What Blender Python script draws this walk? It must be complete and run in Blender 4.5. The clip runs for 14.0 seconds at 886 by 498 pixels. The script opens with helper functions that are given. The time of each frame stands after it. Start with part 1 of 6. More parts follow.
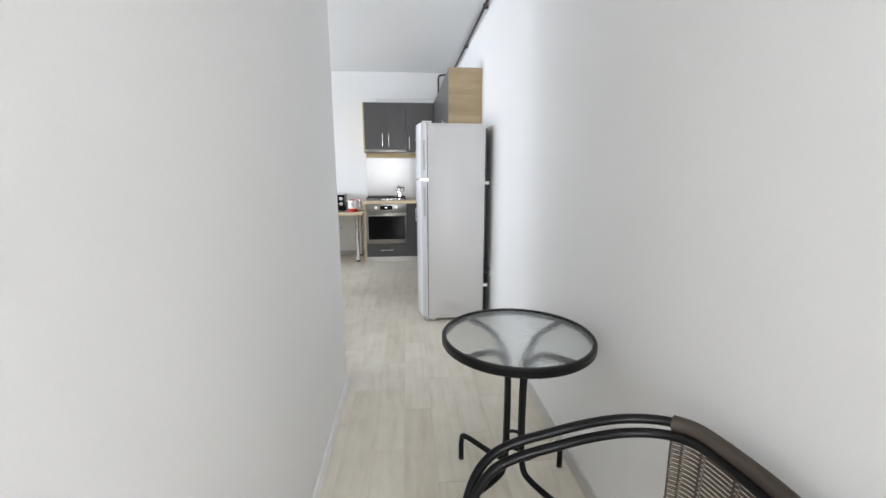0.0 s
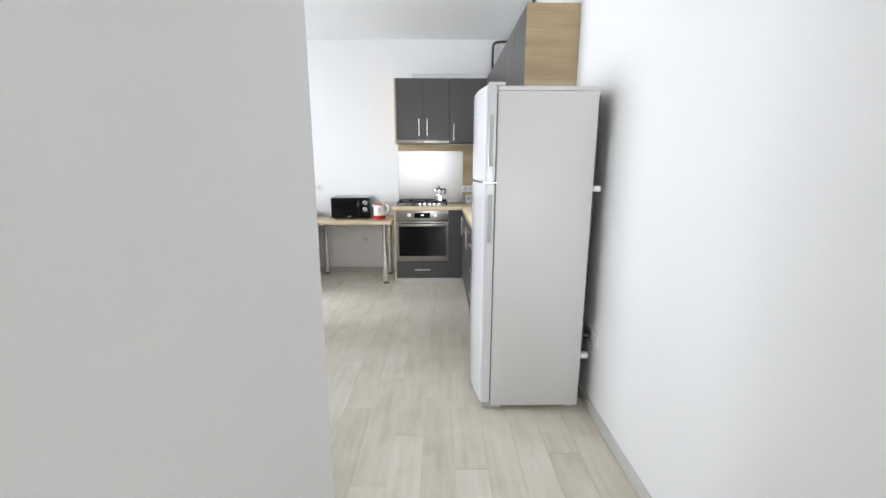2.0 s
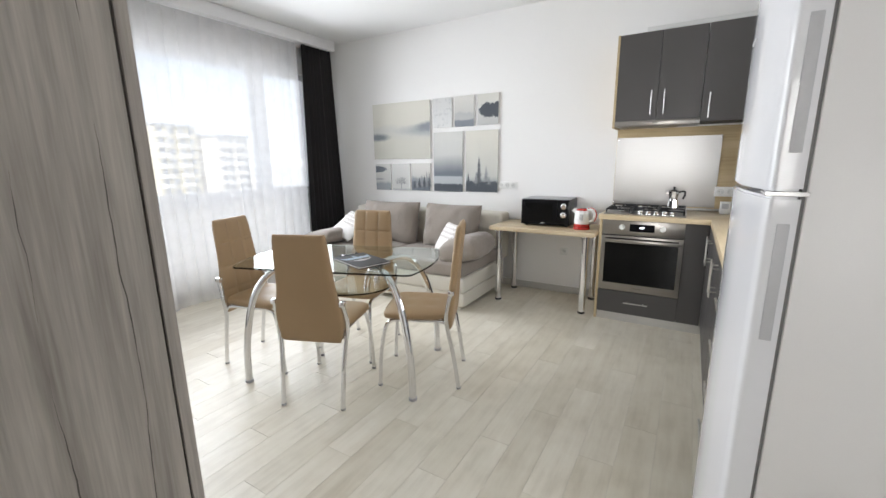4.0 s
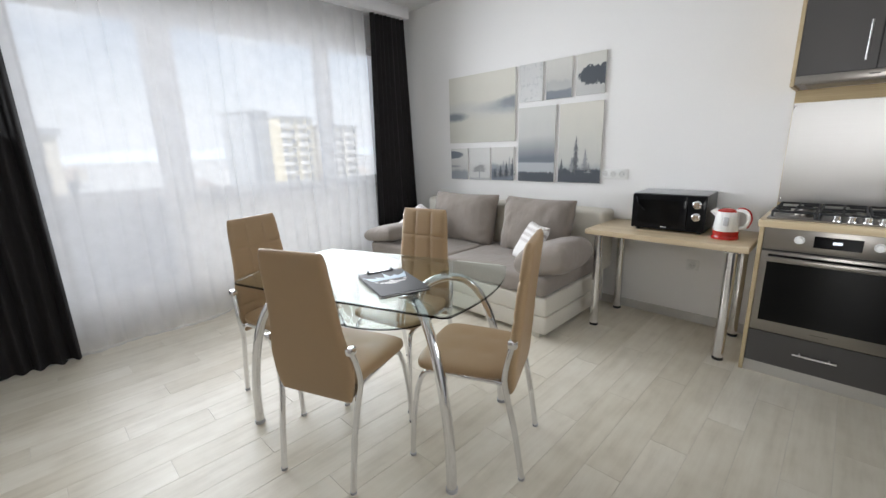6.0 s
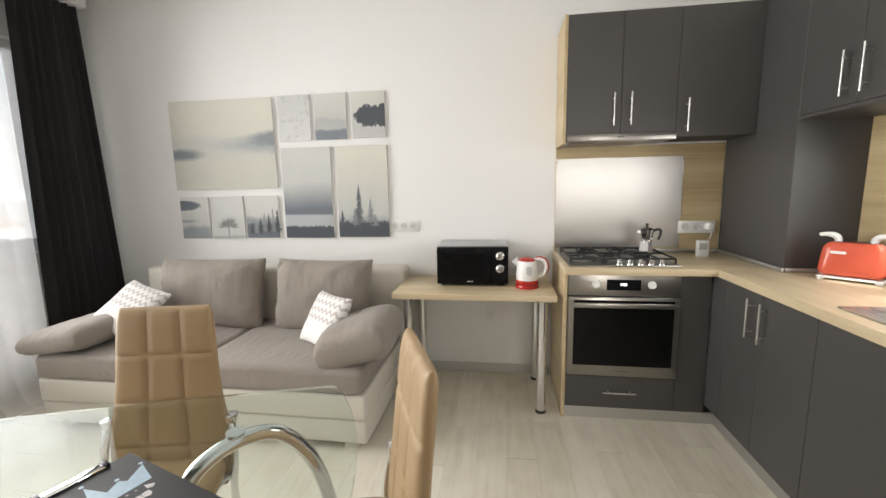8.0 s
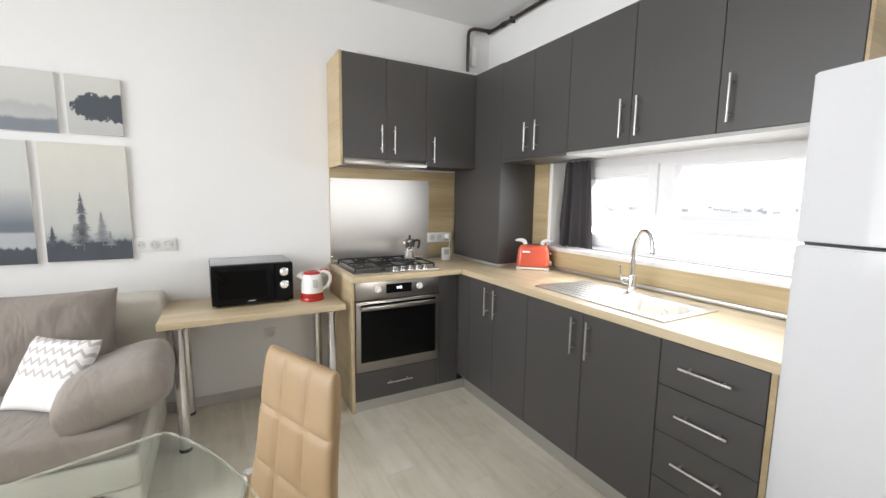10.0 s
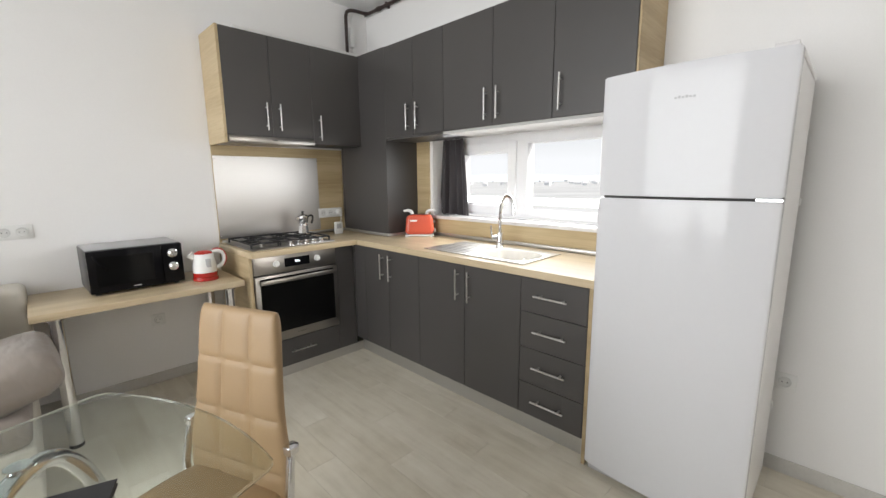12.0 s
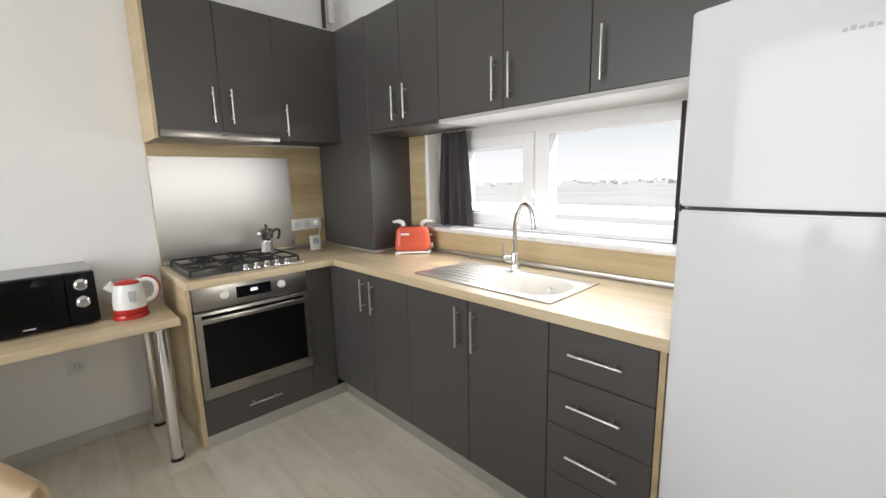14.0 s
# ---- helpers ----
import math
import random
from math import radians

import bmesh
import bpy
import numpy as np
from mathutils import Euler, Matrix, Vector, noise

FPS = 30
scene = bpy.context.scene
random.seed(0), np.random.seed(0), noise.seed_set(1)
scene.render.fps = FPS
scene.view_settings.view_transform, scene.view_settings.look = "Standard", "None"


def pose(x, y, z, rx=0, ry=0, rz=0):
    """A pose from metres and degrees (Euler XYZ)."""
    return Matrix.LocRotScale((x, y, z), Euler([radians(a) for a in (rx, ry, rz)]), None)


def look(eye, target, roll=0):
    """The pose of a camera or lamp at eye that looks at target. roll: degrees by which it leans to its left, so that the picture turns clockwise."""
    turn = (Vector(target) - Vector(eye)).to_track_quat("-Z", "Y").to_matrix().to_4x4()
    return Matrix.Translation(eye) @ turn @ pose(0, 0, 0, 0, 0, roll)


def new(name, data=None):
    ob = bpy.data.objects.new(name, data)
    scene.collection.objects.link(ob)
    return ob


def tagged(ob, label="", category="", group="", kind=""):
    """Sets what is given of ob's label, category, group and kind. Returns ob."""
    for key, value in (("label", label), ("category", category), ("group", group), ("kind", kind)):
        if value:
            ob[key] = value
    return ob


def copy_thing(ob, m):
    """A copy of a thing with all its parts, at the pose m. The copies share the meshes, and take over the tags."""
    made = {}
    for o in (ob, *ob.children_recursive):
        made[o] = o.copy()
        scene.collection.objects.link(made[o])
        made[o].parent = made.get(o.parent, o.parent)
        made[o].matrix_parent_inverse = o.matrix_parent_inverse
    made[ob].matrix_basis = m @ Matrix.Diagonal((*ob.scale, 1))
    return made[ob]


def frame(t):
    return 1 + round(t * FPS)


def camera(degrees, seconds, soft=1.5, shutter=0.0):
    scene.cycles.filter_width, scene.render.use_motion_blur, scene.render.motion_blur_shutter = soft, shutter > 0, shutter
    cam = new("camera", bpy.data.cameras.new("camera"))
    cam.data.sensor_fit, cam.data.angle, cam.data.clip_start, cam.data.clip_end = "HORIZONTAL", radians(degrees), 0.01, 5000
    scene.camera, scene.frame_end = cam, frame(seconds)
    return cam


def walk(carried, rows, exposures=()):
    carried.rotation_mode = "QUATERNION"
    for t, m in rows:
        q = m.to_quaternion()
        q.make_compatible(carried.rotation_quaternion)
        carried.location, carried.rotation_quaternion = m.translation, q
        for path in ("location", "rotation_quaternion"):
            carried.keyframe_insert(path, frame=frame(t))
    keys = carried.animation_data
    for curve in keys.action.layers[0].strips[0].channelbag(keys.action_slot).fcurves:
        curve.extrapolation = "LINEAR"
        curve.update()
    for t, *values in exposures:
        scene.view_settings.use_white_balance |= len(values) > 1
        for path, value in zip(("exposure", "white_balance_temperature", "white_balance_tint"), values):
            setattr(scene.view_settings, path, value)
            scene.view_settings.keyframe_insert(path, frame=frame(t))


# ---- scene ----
cam = camera(94.5, 14.0)
PATH = [
    (0, (-0.167, 1.281, 1.37), (0.004, 3.235, 0.983), -0.1),
    (0.5, (-0.195, 1.652, 1.356), (-0.073, 3.609, 0.958), -0.2),
    (1, (-0.216, 2.051, 1.363), (-0.131, 4.006, 0.953), -1.1),
    (1.5, (-0.249, 2.365, 1.353), (-0.19, 4.326, 0.961), -0.6),
    (2, (-0.268, 2.726, 1.363), (-0.255, 4.685, 0.96), 0.1),
    (2.5, (-0.239, 3.083, 1.373), (-0.371, 5.039, 0.975), -0.6),
    (3, (-0.22, 3.351, 1.348), (-0.558, 5.281, 0.948), -0.3),
    (3.5, (-0.213, 3.608, 1.344), (-0.867, 5.455, 0.942), -0.7),
    (4, (-0.184, 3.772, 1.348), (-1.188, 5.45, 0.926), -0.7),
    (4.2, (-0.166, 3.821, 1.352), (-1.286, 5.421, 0.921), -1.0),
    (6.3, (-0.574, 4.631, 1.314), (-1.939, 6.012, 0.835), -1.7),
    (6.5, (-0.634, 4.68, 1.306), (-1.923, 6.139, 0.847), -1.6),
    (7, (-0.816, 4.78, 1.333), (-1.838, 6.452, 0.934), -1.3),
    (7.5, (-0.988, 4.892, 1.339), (-1.669, 6.741, 0.999), -1.0),
    (8, (-1.135, 5.005, 1.356), (-1.424, 6.961, 1.058), -1.1),
    (8.5, (-1.258, 5.053, 1.375), (-1.164, 7.03, 1.085), -1.2),
    (9, (-1.397, 5.011, 1.371), (-0.959, 6.944, 1.097), -0.9),
    (9.2, (-1.428, 4.999, 1.376), (-0.87, 6.899, 1.101), -0.5),
    (11.3, (-1.594, 4.672, 1.385), (-0.27, 6.153, 1.156), 0.2),
    (11.5, (-1.624, 4.669, 1.379), (-0.273, 6.12, 1.12), -0.1),
    (12, (-1.725, 4.666, 1.354), (-0.328, 6.057, 1.014), -0.5),
    (12.5, (-1.755, 4.665, 1.334), (-0.357, 6.037, 0.929), -0.8),
    (13, (-1.636, 4.747, 1.321), (-0.256, 6.134, 0.907), -1.0),
    (13.5, (-1.432, 4.884, 1.36), (-0.072, 6.299, 0.974), -1.3),
    (14, (-1.221, 5.081, 1.36), (0.146, 6.502, 1.027), -1.3),
]
EXPOSURES = [(0, 0.52, 5930, 10), (0.5, 0.64, 5930, 10), (1.5, 0.73, 5960, 10), (2.5, 0.54, 6050, 10), (3, 0.50, 6100, 10), (3.5, 0.44, 6200, 10), (4.2, 0.40, 6230, 10), (6.3, 0.10, 6200, 10), (7.5, 0.17, 6600, 10), (8, 0.34, 6800, 10), (8.5, 0.56, 6500, 10), (9, 0.57, 6380, 10), (11.5, 0.16, 6500, 10), (14, 0.17, 6550, 10)]
walk(cam, [(t, look(eye, target, roll)) for t, eye, target, roll in PATH], EXPOSURES)

# ---- rest ----
# world and sun
HALL_END_Y = -1.3
SUN_ELEV, SUN_TURN = radians(40), radians(140)
world = bpy.data.worlds.new("sky")
scene.world = world
world.use_nodes = True
wn, wl = world.node_tree.nodes, world.node_tree.links
sky = wn.new("ShaderNodeTexSky")
sky.sky_type, sky.sun_disc = "NISHITA", False
sky.sun_elevation, sky.sun_rotation = SUN_ELEV, SUN_TURN
sky.air_density, sky.dust_density = 1.0, 2.0
cloud_xyz = wn.new("ShaderNodeTexCoord")
cloud_map = wn.new("ShaderNodeMapping")
cloud_map.inputs["Scale"].default_value = (1.6, 1.6, 5.0)
cloud = wn.new("ShaderNodeTexNoise")
cloud.inputs["Scale"].default_value, cloud.inputs["Detail"].default_value = 2.2, 7.0
cloud_ramp = wn.new("ShaderNodeValToRGB")
cloud_ramp.color_ramp.elements[0].position, cloud_ramp.color_ramp.elements[1].position = 0.42, 0.66
cloud_mix = wn.new("ShaderNodeMixRGB")
cloud_mix.inputs[2].default_value = (9.5, 9.7, 10.0, 1)
wl.new(cloud_xyz.outputs["Generated"], cloud_map.inputs["Vector"])
wl.new(cloud_map.outputs[0], cloud.inputs["Vector"])
wl.new(cloud.outputs[0], cloud_ramp.inputs[0])
cloud_sep = wn.new("ShaderNodeSeparateXYZ")
haze_band = wn.new("ShaderNodeMapRange")
haze_band.inputs["From Min"].default_value, haze_band.inputs["From Max"].default_value = 0.04, 0.30
haze_band.inputs["To Min"].default_value, haze_band.inputs["To Max"].default_value = 1.0, 0.0
cloud_most = wn.new("ShaderNodeMath")
cloud_most.operation = "MAXIMUM"
wl.new(cloud_xyz.outputs["Generated"], cloud_sep.inputs[0])
wl.new(cloud_sep.outputs[2], haze_band.inputs[0])
wl.new(haze_band.outputs[0], cloud_most.inputs[0])
wl.new(cloud_ramp.outputs[0], cloud_most.inputs[1])
wl.new(cloud_most.outputs[0], cloud_mix.inputs[0])
wl.new(sky.outputs[0], cloud_mix.inputs[1])
wl.new(cloud_mix.outputs[0], wn["Background"].inputs[0])
wn["Background"].inputs[1].default_value = 0.09
sun = new("sun", bpy.data.lights.new("sun", "SUN"))
sun.data.energy, sun.data.angle, sun.data.color = 4.0, radians(2), (1.0, 0.96, 0.90)
sun_way = Vector((math.sin(SUN_TURN) * math.cos(SUN_ELEV), math.cos(SUN_TURN) * math.cos(SUN_ELEV), math.sin(SUN_ELEV)))
sun.matrix_world = look(sun_way * 50, (0, 0, 0))


def area_lamp(name, m, w, h, watts, spread=150):
    lamp = new(name, bpy.data.lights.new(name, "AREA"))
    lamp.data.shape, lamp.data.size, lamp.data.size_y, lamp.data.energy = "RECTANGLE", w, h, watts
    lamp.data.color, lamp.data.spread = (0.97, 0.985, 1.0), radians(spread)
    lamp.matrix_world = m
    return lamp


area_lamp("window_light", look((-4.05, 5.95, 1.62), (0, 5.75, 1.50)), 2.9, 1.9, 50, 125)
area_lamp("window_glow", look((-4.375, 5.95, 1.30), (0, 5.95, 1.25)), 2.8, 2.1, 16)
area_lamp("kitchen_window_light", look((0.65, 6.25, 1.38), (0, 6.25, 1.0)), 1.3, 0.5, 10.5)
# Fill lamp added at the hall's unseen closed end; no window stands there.
area_lamp("hall_fill", look((0.0, HALL_END_Y + 0.02, 1.5), (0.0, 4, 1.4)), 0.9, 1.6, 40).data.color = (1.0, 0.975, 0.94)


# ---------------------------------------------------------------- materials
def shader(name):
    m = bpy.data.materials.new(name)
    m.use_nodes = True
    n, l = m.node_tree.nodes, m.node_tree.links
    return m, n, l, n["Principled BSDF"]


def coords(n, l, scale=(1, 1, 1), where="Object"):
    c, mp = n.new("ShaderNodeTexCoord"), n.new("ShaderNodeMapping")
    mp.inputs["Scale"].default_value = scale
    l.new(c.outputs[where], mp.inputs["Vector"])
    return mp.outputs[0]


def noise_tex(n, l, vec, scale, detail=4.0, rough=0.55):
    t = n.new("ShaderNodeTexNoise")
    t.inputs["Scale"].default_value, t.inputs["Detail"].default_value, t.inputs["Roughness"].default_value = scale, detail, rough
    l.new(vec, t.inputs["Vector"])
    return t.outputs[0]


def ramp(n, l, fac, stops):
    r = n.new("ShaderNodeValToRGB")
    while len(r.color_ramp.elements) < len(stops):
        r.color_ramp.elements.new(0.5)
    for e, (p, c) in zip(r.color_ramp.elements, stops):
        e.position, e.color = p, (*c, 1)
    l.new(fac, r.inputs[0])
    return r.outputs[0]


def math_node(n, l, op, a, b=0.0):
    q = n.new("ShaderNodeMath")
    q.operation = op
    for k, v in enumerate((a, b)):
        if isinstance(v, (int, float)):
            q.inputs[k].default_value = v
        else:
            l.new(v, q.inputs[k])
    return q.outputs[0]


def mix_col(n, l, fac, a, b, how="MIX"):
    q = n.new("ShaderNodeMixRGB")
    q.blend_type = how
    for k, v in enumerate((fac, a, b)):
        if isinstance(v, (int, float)):
            q.inputs[k].default_value = v
        elif isinstance(v, tuple):
            q.inputs[k].default_value = (*v, 1)
        else:
            l.new(v, q.inputs[k])
    return q.outputs[0]


def bump(n, l, bsdf, height, strength, dist=0.002):
    b = n.new("ShaderNodeBump")
    b.inputs["Strength"].default_value, b.inputs["Distance"].default_value = strength, dist
    l.new(height, b.inputs["Height"])
    l.new(b.outputs[0], bsdf.inputs["Normal"])


def surface(name, col, rough=0.5, metal=0.0, vary=0.06, coarse=1.5, fine=60.0, relief=0.15, stretch=(1, 1, 1), coat=0.0, dist=0.001):
    """A plain surface: colour varied at two scales, uneven gloss, fine relief."""
    m, n, l, b = shader(name)
    v = coords(n, l, stretch)
    big, small = noise_tex(n, l, v, coarse), noise_tex(n, l, v, fine, 3.0)
    both = math_node(n, l, "ADD", math_node(n, l, "MULTIPLY", big, 0.6), math_node(n, l, "MULTIPLY", small, 0.4))
    lo, hi = tuple(c * (1 - vary) for c in col), tuple(min(1, c * (1 + vary)) for c in col)
    l.new(ramp(n, l, both, [(0.3, lo), (0.7, hi)]), b.inputs["Base Color"])
    b.inputs["Metallic"].default_value = metal
    l.new(math_node(n, l, "ADD", rough - 0.06, math_node(n, l, "MULTIPLY", big, 0.12)), b.inputs["Roughness"])
    b.inputs["Coat Weight"].default_value = coat
    if relief:
        bump(n, l, b, small, relief, dist)
    return m


def wood(name, light, dark, along="X", rough=0.5, cracks=0.0, size=1.0):
    """Wood décor with long grain, cathedral bands and, where wanted, dark cracks."""
    m, n, l, b = shader(name)
    s = [14.0 / size] * 3
    s["XYZ".index(along)] = 1.1 / size
    v = coords(n, l, tuple(s))
    band = noise_tex(n, l, v, 1.0, 6.0, 0.6)
    fine_s = [160.0] * 3
    fine_s["XYZ".index(along)] = 5.0
    fine = noise_tex(n, l, coords(n, l, tuple(fine_s)), 1.0, 3.0)
    tone = math_node(n, l, "ADD", math_node(n, l, "MULTIPLY", band, 0.7), math_node(n, l, "MULTIPLY", fine, 0.3))
    mid = tuple((a + c) / 2 for a, c in zip(light, dark))
    col = ramp(n, l, tone, [(0.34, dark), (0.48, mid), (0.62, light)])
    if cracks:
        place = n.new("ShaderNodeSeparateXYZ")
        l.new(coords(n, l), place.inputs[0])
        for k, (at, lean) in enumerate(((0.07, 0.05), (0.165, 0.07), (0.245, 0.03), (0.335, 0.05), (0.43, 0.04))):
            run = n.new("ShaderNodeCombineXYZ")
            l.new(place.outputs[2], run.inputs[2])
            run.inputs[0].default_value = 7.3 * k + 1.0
            sway = math_node(n, l, "MULTIPLY", math_node(n, l, "SUBTRACT", noise_tex(n, l, run.outputs[0], 2.2, 4.0, 0.6), 0.5), lean)
            away = math_node(n, l, "ABSOLUTE", math_node(n, l, "SUBTRACT", math_node(n, l, "ADD", place.outputs[1], sway), at))
            gape = math_node(n, l, "MULTIPLY", math_node(n, l, "MAXIMUM", math_node(n, l, "SUBTRACT", noise_tex(n, l, run.outputs[0], 1.3, 5.0, 0.6), 0.44), 0.0), 0.012)
            line = math_node(n, l, "LESS_THAN", away, gape)
            col = mix_col(n, l, math_node(n, l, "MULTIPLY", line, cracks), col, (0.05, 0.04, 0.035))
    l.new(col, b.inputs["Base Color"])
    b.inputs["Roughness"].default_value = rough
    bump(n, l, b, fine, 0.12, 0.001)
    return m


def brushed(name, col, rough, along="X"):
    m, n, l, b = shader(name)
    s = [300.0] * 3
    s["XYZ".index(along)] = 3.0
    f = noise_tex(n, l, coords(n, l, tuple(s)), 1.0, 2.0)
    l.new(ramp(n, l, f, [(0.2, tuple(c * 0.95 for c in col)), (0.8, col)]), b.inputs["Base Color"])
    b.inputs["Metallic"].default_value = 1.0
    l.new(math_node(n, l, "ADD", rough - 0.03, math_node(n, l, "MULTIPLY", f, 0.06)), b.inputs["Roughness"])
    return m


def glass(name, col=(1, 1, 1), rough=0.0, ior=1.45, ripple=0.0):
    m, n, l, b = shader(name)
    b.inputs["Base Color"].default_value = (*col, 1)
    b.inputs["Transmission Weight"].default_value = 1.0
    b.inputs["Roughness"].default_value, b.inputs["IOR"].default_value = rough, ior
    if ripple:
        bump(n, l, b, noise_tex(n, l, coords(n, l), 70.0, 2.0), ripple, 0.004)
    return m


def cloth(name, col, vary=0.1, weave=900.0, rough=0.9, sheen=0.2, coarse=3.0, crease=0.0):
    m, n, l, b = shader(name)
    v = coords(n, l)
    big, small = noise_tex(n, l, v, coarse, 5.0), noise_tex(n, l, v, weave, 2.0)
    lo, hi = tuple(c * (1 - vary) for c in col), tuple(min(1, c * (1 + vary)) for c in col)
    base = ramp(n, l, math_node(n, l, "ADD", math_node(n, l, "MULTIPLY", big, 0.6), math_node(n, l, "MULTIPLY", small, 0.4)), [(0.32, lo), (0.68, hi)])
    l.new(base, b.inputs["Base Color"])
    b.inputs["Roughness"].default_value = rough
    b.inputs["Sheen Weight"].default_value = sheen
    bump(n, l, b, math_node(n, l, "ADD", small, math_node(n, l, "MULTIPLY", big, 2.0)), 0.3, 0.0012)
    if crease:
        warp = noise_tex(n, l, coords(n, l, (9, 4, 6)), 1.0, 3.0)
        fold = math_node(n, l, "ABSOLUTE", math_node(n, l, "SUBTRACT", noise_tex(n, l, coords(n, l, (13, 5, 9)), 1.0, 2.0), 0.5))
        fine = [x for x in n if x.bl_idname == "ShaderNodeBump"][0]
        soft = n.new("ShaderNodeBump")
        soft.inputs["Strength"].default_value, soft.inputs["Distance"].default_value = 0.55, crease
        l.new(math_node(n, l, "ADD", math_node(n, l, "MULTIPLY", fold, 1.6), warp), soft.inputs["Height"])
        l.new(soft.outputs[0], fine.inputs["Normal"])
    return m


def sheer_cloth(name, see):
    m = bpy.data.materials.new(name)
    m.use_nodes = True
    n, l = m.node_tree.nodes, m.node_tree.links
    n.clear()
    out, mx, mx2 = n.new("ShaderNodeOutputMaterial"), n.new("ShaderNodeMixShader"), n.new("ShaderNodeMixShader")
    clear, through_light, face = n.new("ShaderNodeBsdfTransparent"), n.new("ShaderNodeBsdfTranslucent"), n.new("ShaderNodeBsdfDiffuse")
    through_light.inputs[0].default_value = face.inputs[0].default_value = (0.92, 0.92, 0.93, 1)
    c = n.new("ShaderNodeTexCoord")
    weave = noise_tex(n, l, c.outputs["Object"], 9.0, 4.0)
    l.new(math_node(n, l, "ADD", 1 - see - 0.06, math_node(n, l, "MULTIPLY", weave, 0.12)), mx.inputs[0])
    mx2.inputs[0].default_value = 0.35
    l.new(through_light.outputs[0], mx2.inputs[1])
    l.new(face.outputs[0], mx2.inputs[2])
    l.new(clear.outputs[0], mx.inputs[1])
    l.new(mx2.outputs[0], mx.inputs[2])
    l.new(mx.outputs[0], out.inputs[0])
    return m


def plank_material():
    m, n, l, b = shader("floor_tile")
    info = n.new("ShaderNodeObjectInfo")
    c = n.new("ShaderNodeTexCoord")
    shift = n.new("ShaderNodeVectorMath")
    shift.operation = "ADD"
    l.new(c.outputs["Object"], shift.inputs[0])
    offset = n.new("ShaderNodeCombineXYZ")
    l.new(math_node(n, l, "MULTIPLY", info.outputs["Random"], 37.0), offset.inputs[0])
    l.new(math_node(n, l, "MULTIPLY", info.outputs["Random"], 91.0), offset.inputs[1])
    l.new(offset.outputs[0], shift.inputs[1])
    mp = n.new("ShaderNodeMapping")
    mp.inputs["Scale"].default_value = (22, 2.2, 1)
    l.new(shift.outputs[0], mp.inputs[0])
    grain = noise_tex(n, l, mp.outputs[0], 1.0, 6.0, 0.6)
    cloudy = noise_tex(n, l, shift.outputs[0], 5.0, 4.0)
    tone = math_node(n, l, "ADD", math_node(n, l, "MULTIPLY", grain, 0.55), math_node(n, l, "MULTIPLY", cloudy, 0.45))
    col = ramp(n, l, tone, [(0.32, (0.62, 0.57, 0.467)), (0.5, (0.74, 0.692, 0.588)), (0.66, (0.81, 0.772, 0.673))])
    shade = ramp(n, l, info.outputs["Random"], [(0.0, (0.88, 0.865, 0.83)), (1.0, (1.0, 1.0, 1.0))])
    l.new(mix_col(n, l, 1.0, col, shade, "MULTIPLY"), b.inputs["Base Color"])
    l.new(math_node(n, l, "ADD", 0.24, math_node(n, l, "MULTIPLY", grain, 0.2)), b.inputs["Roughness"])
    bump(n, l, b, grain, 0.12, 0.001)
    return m


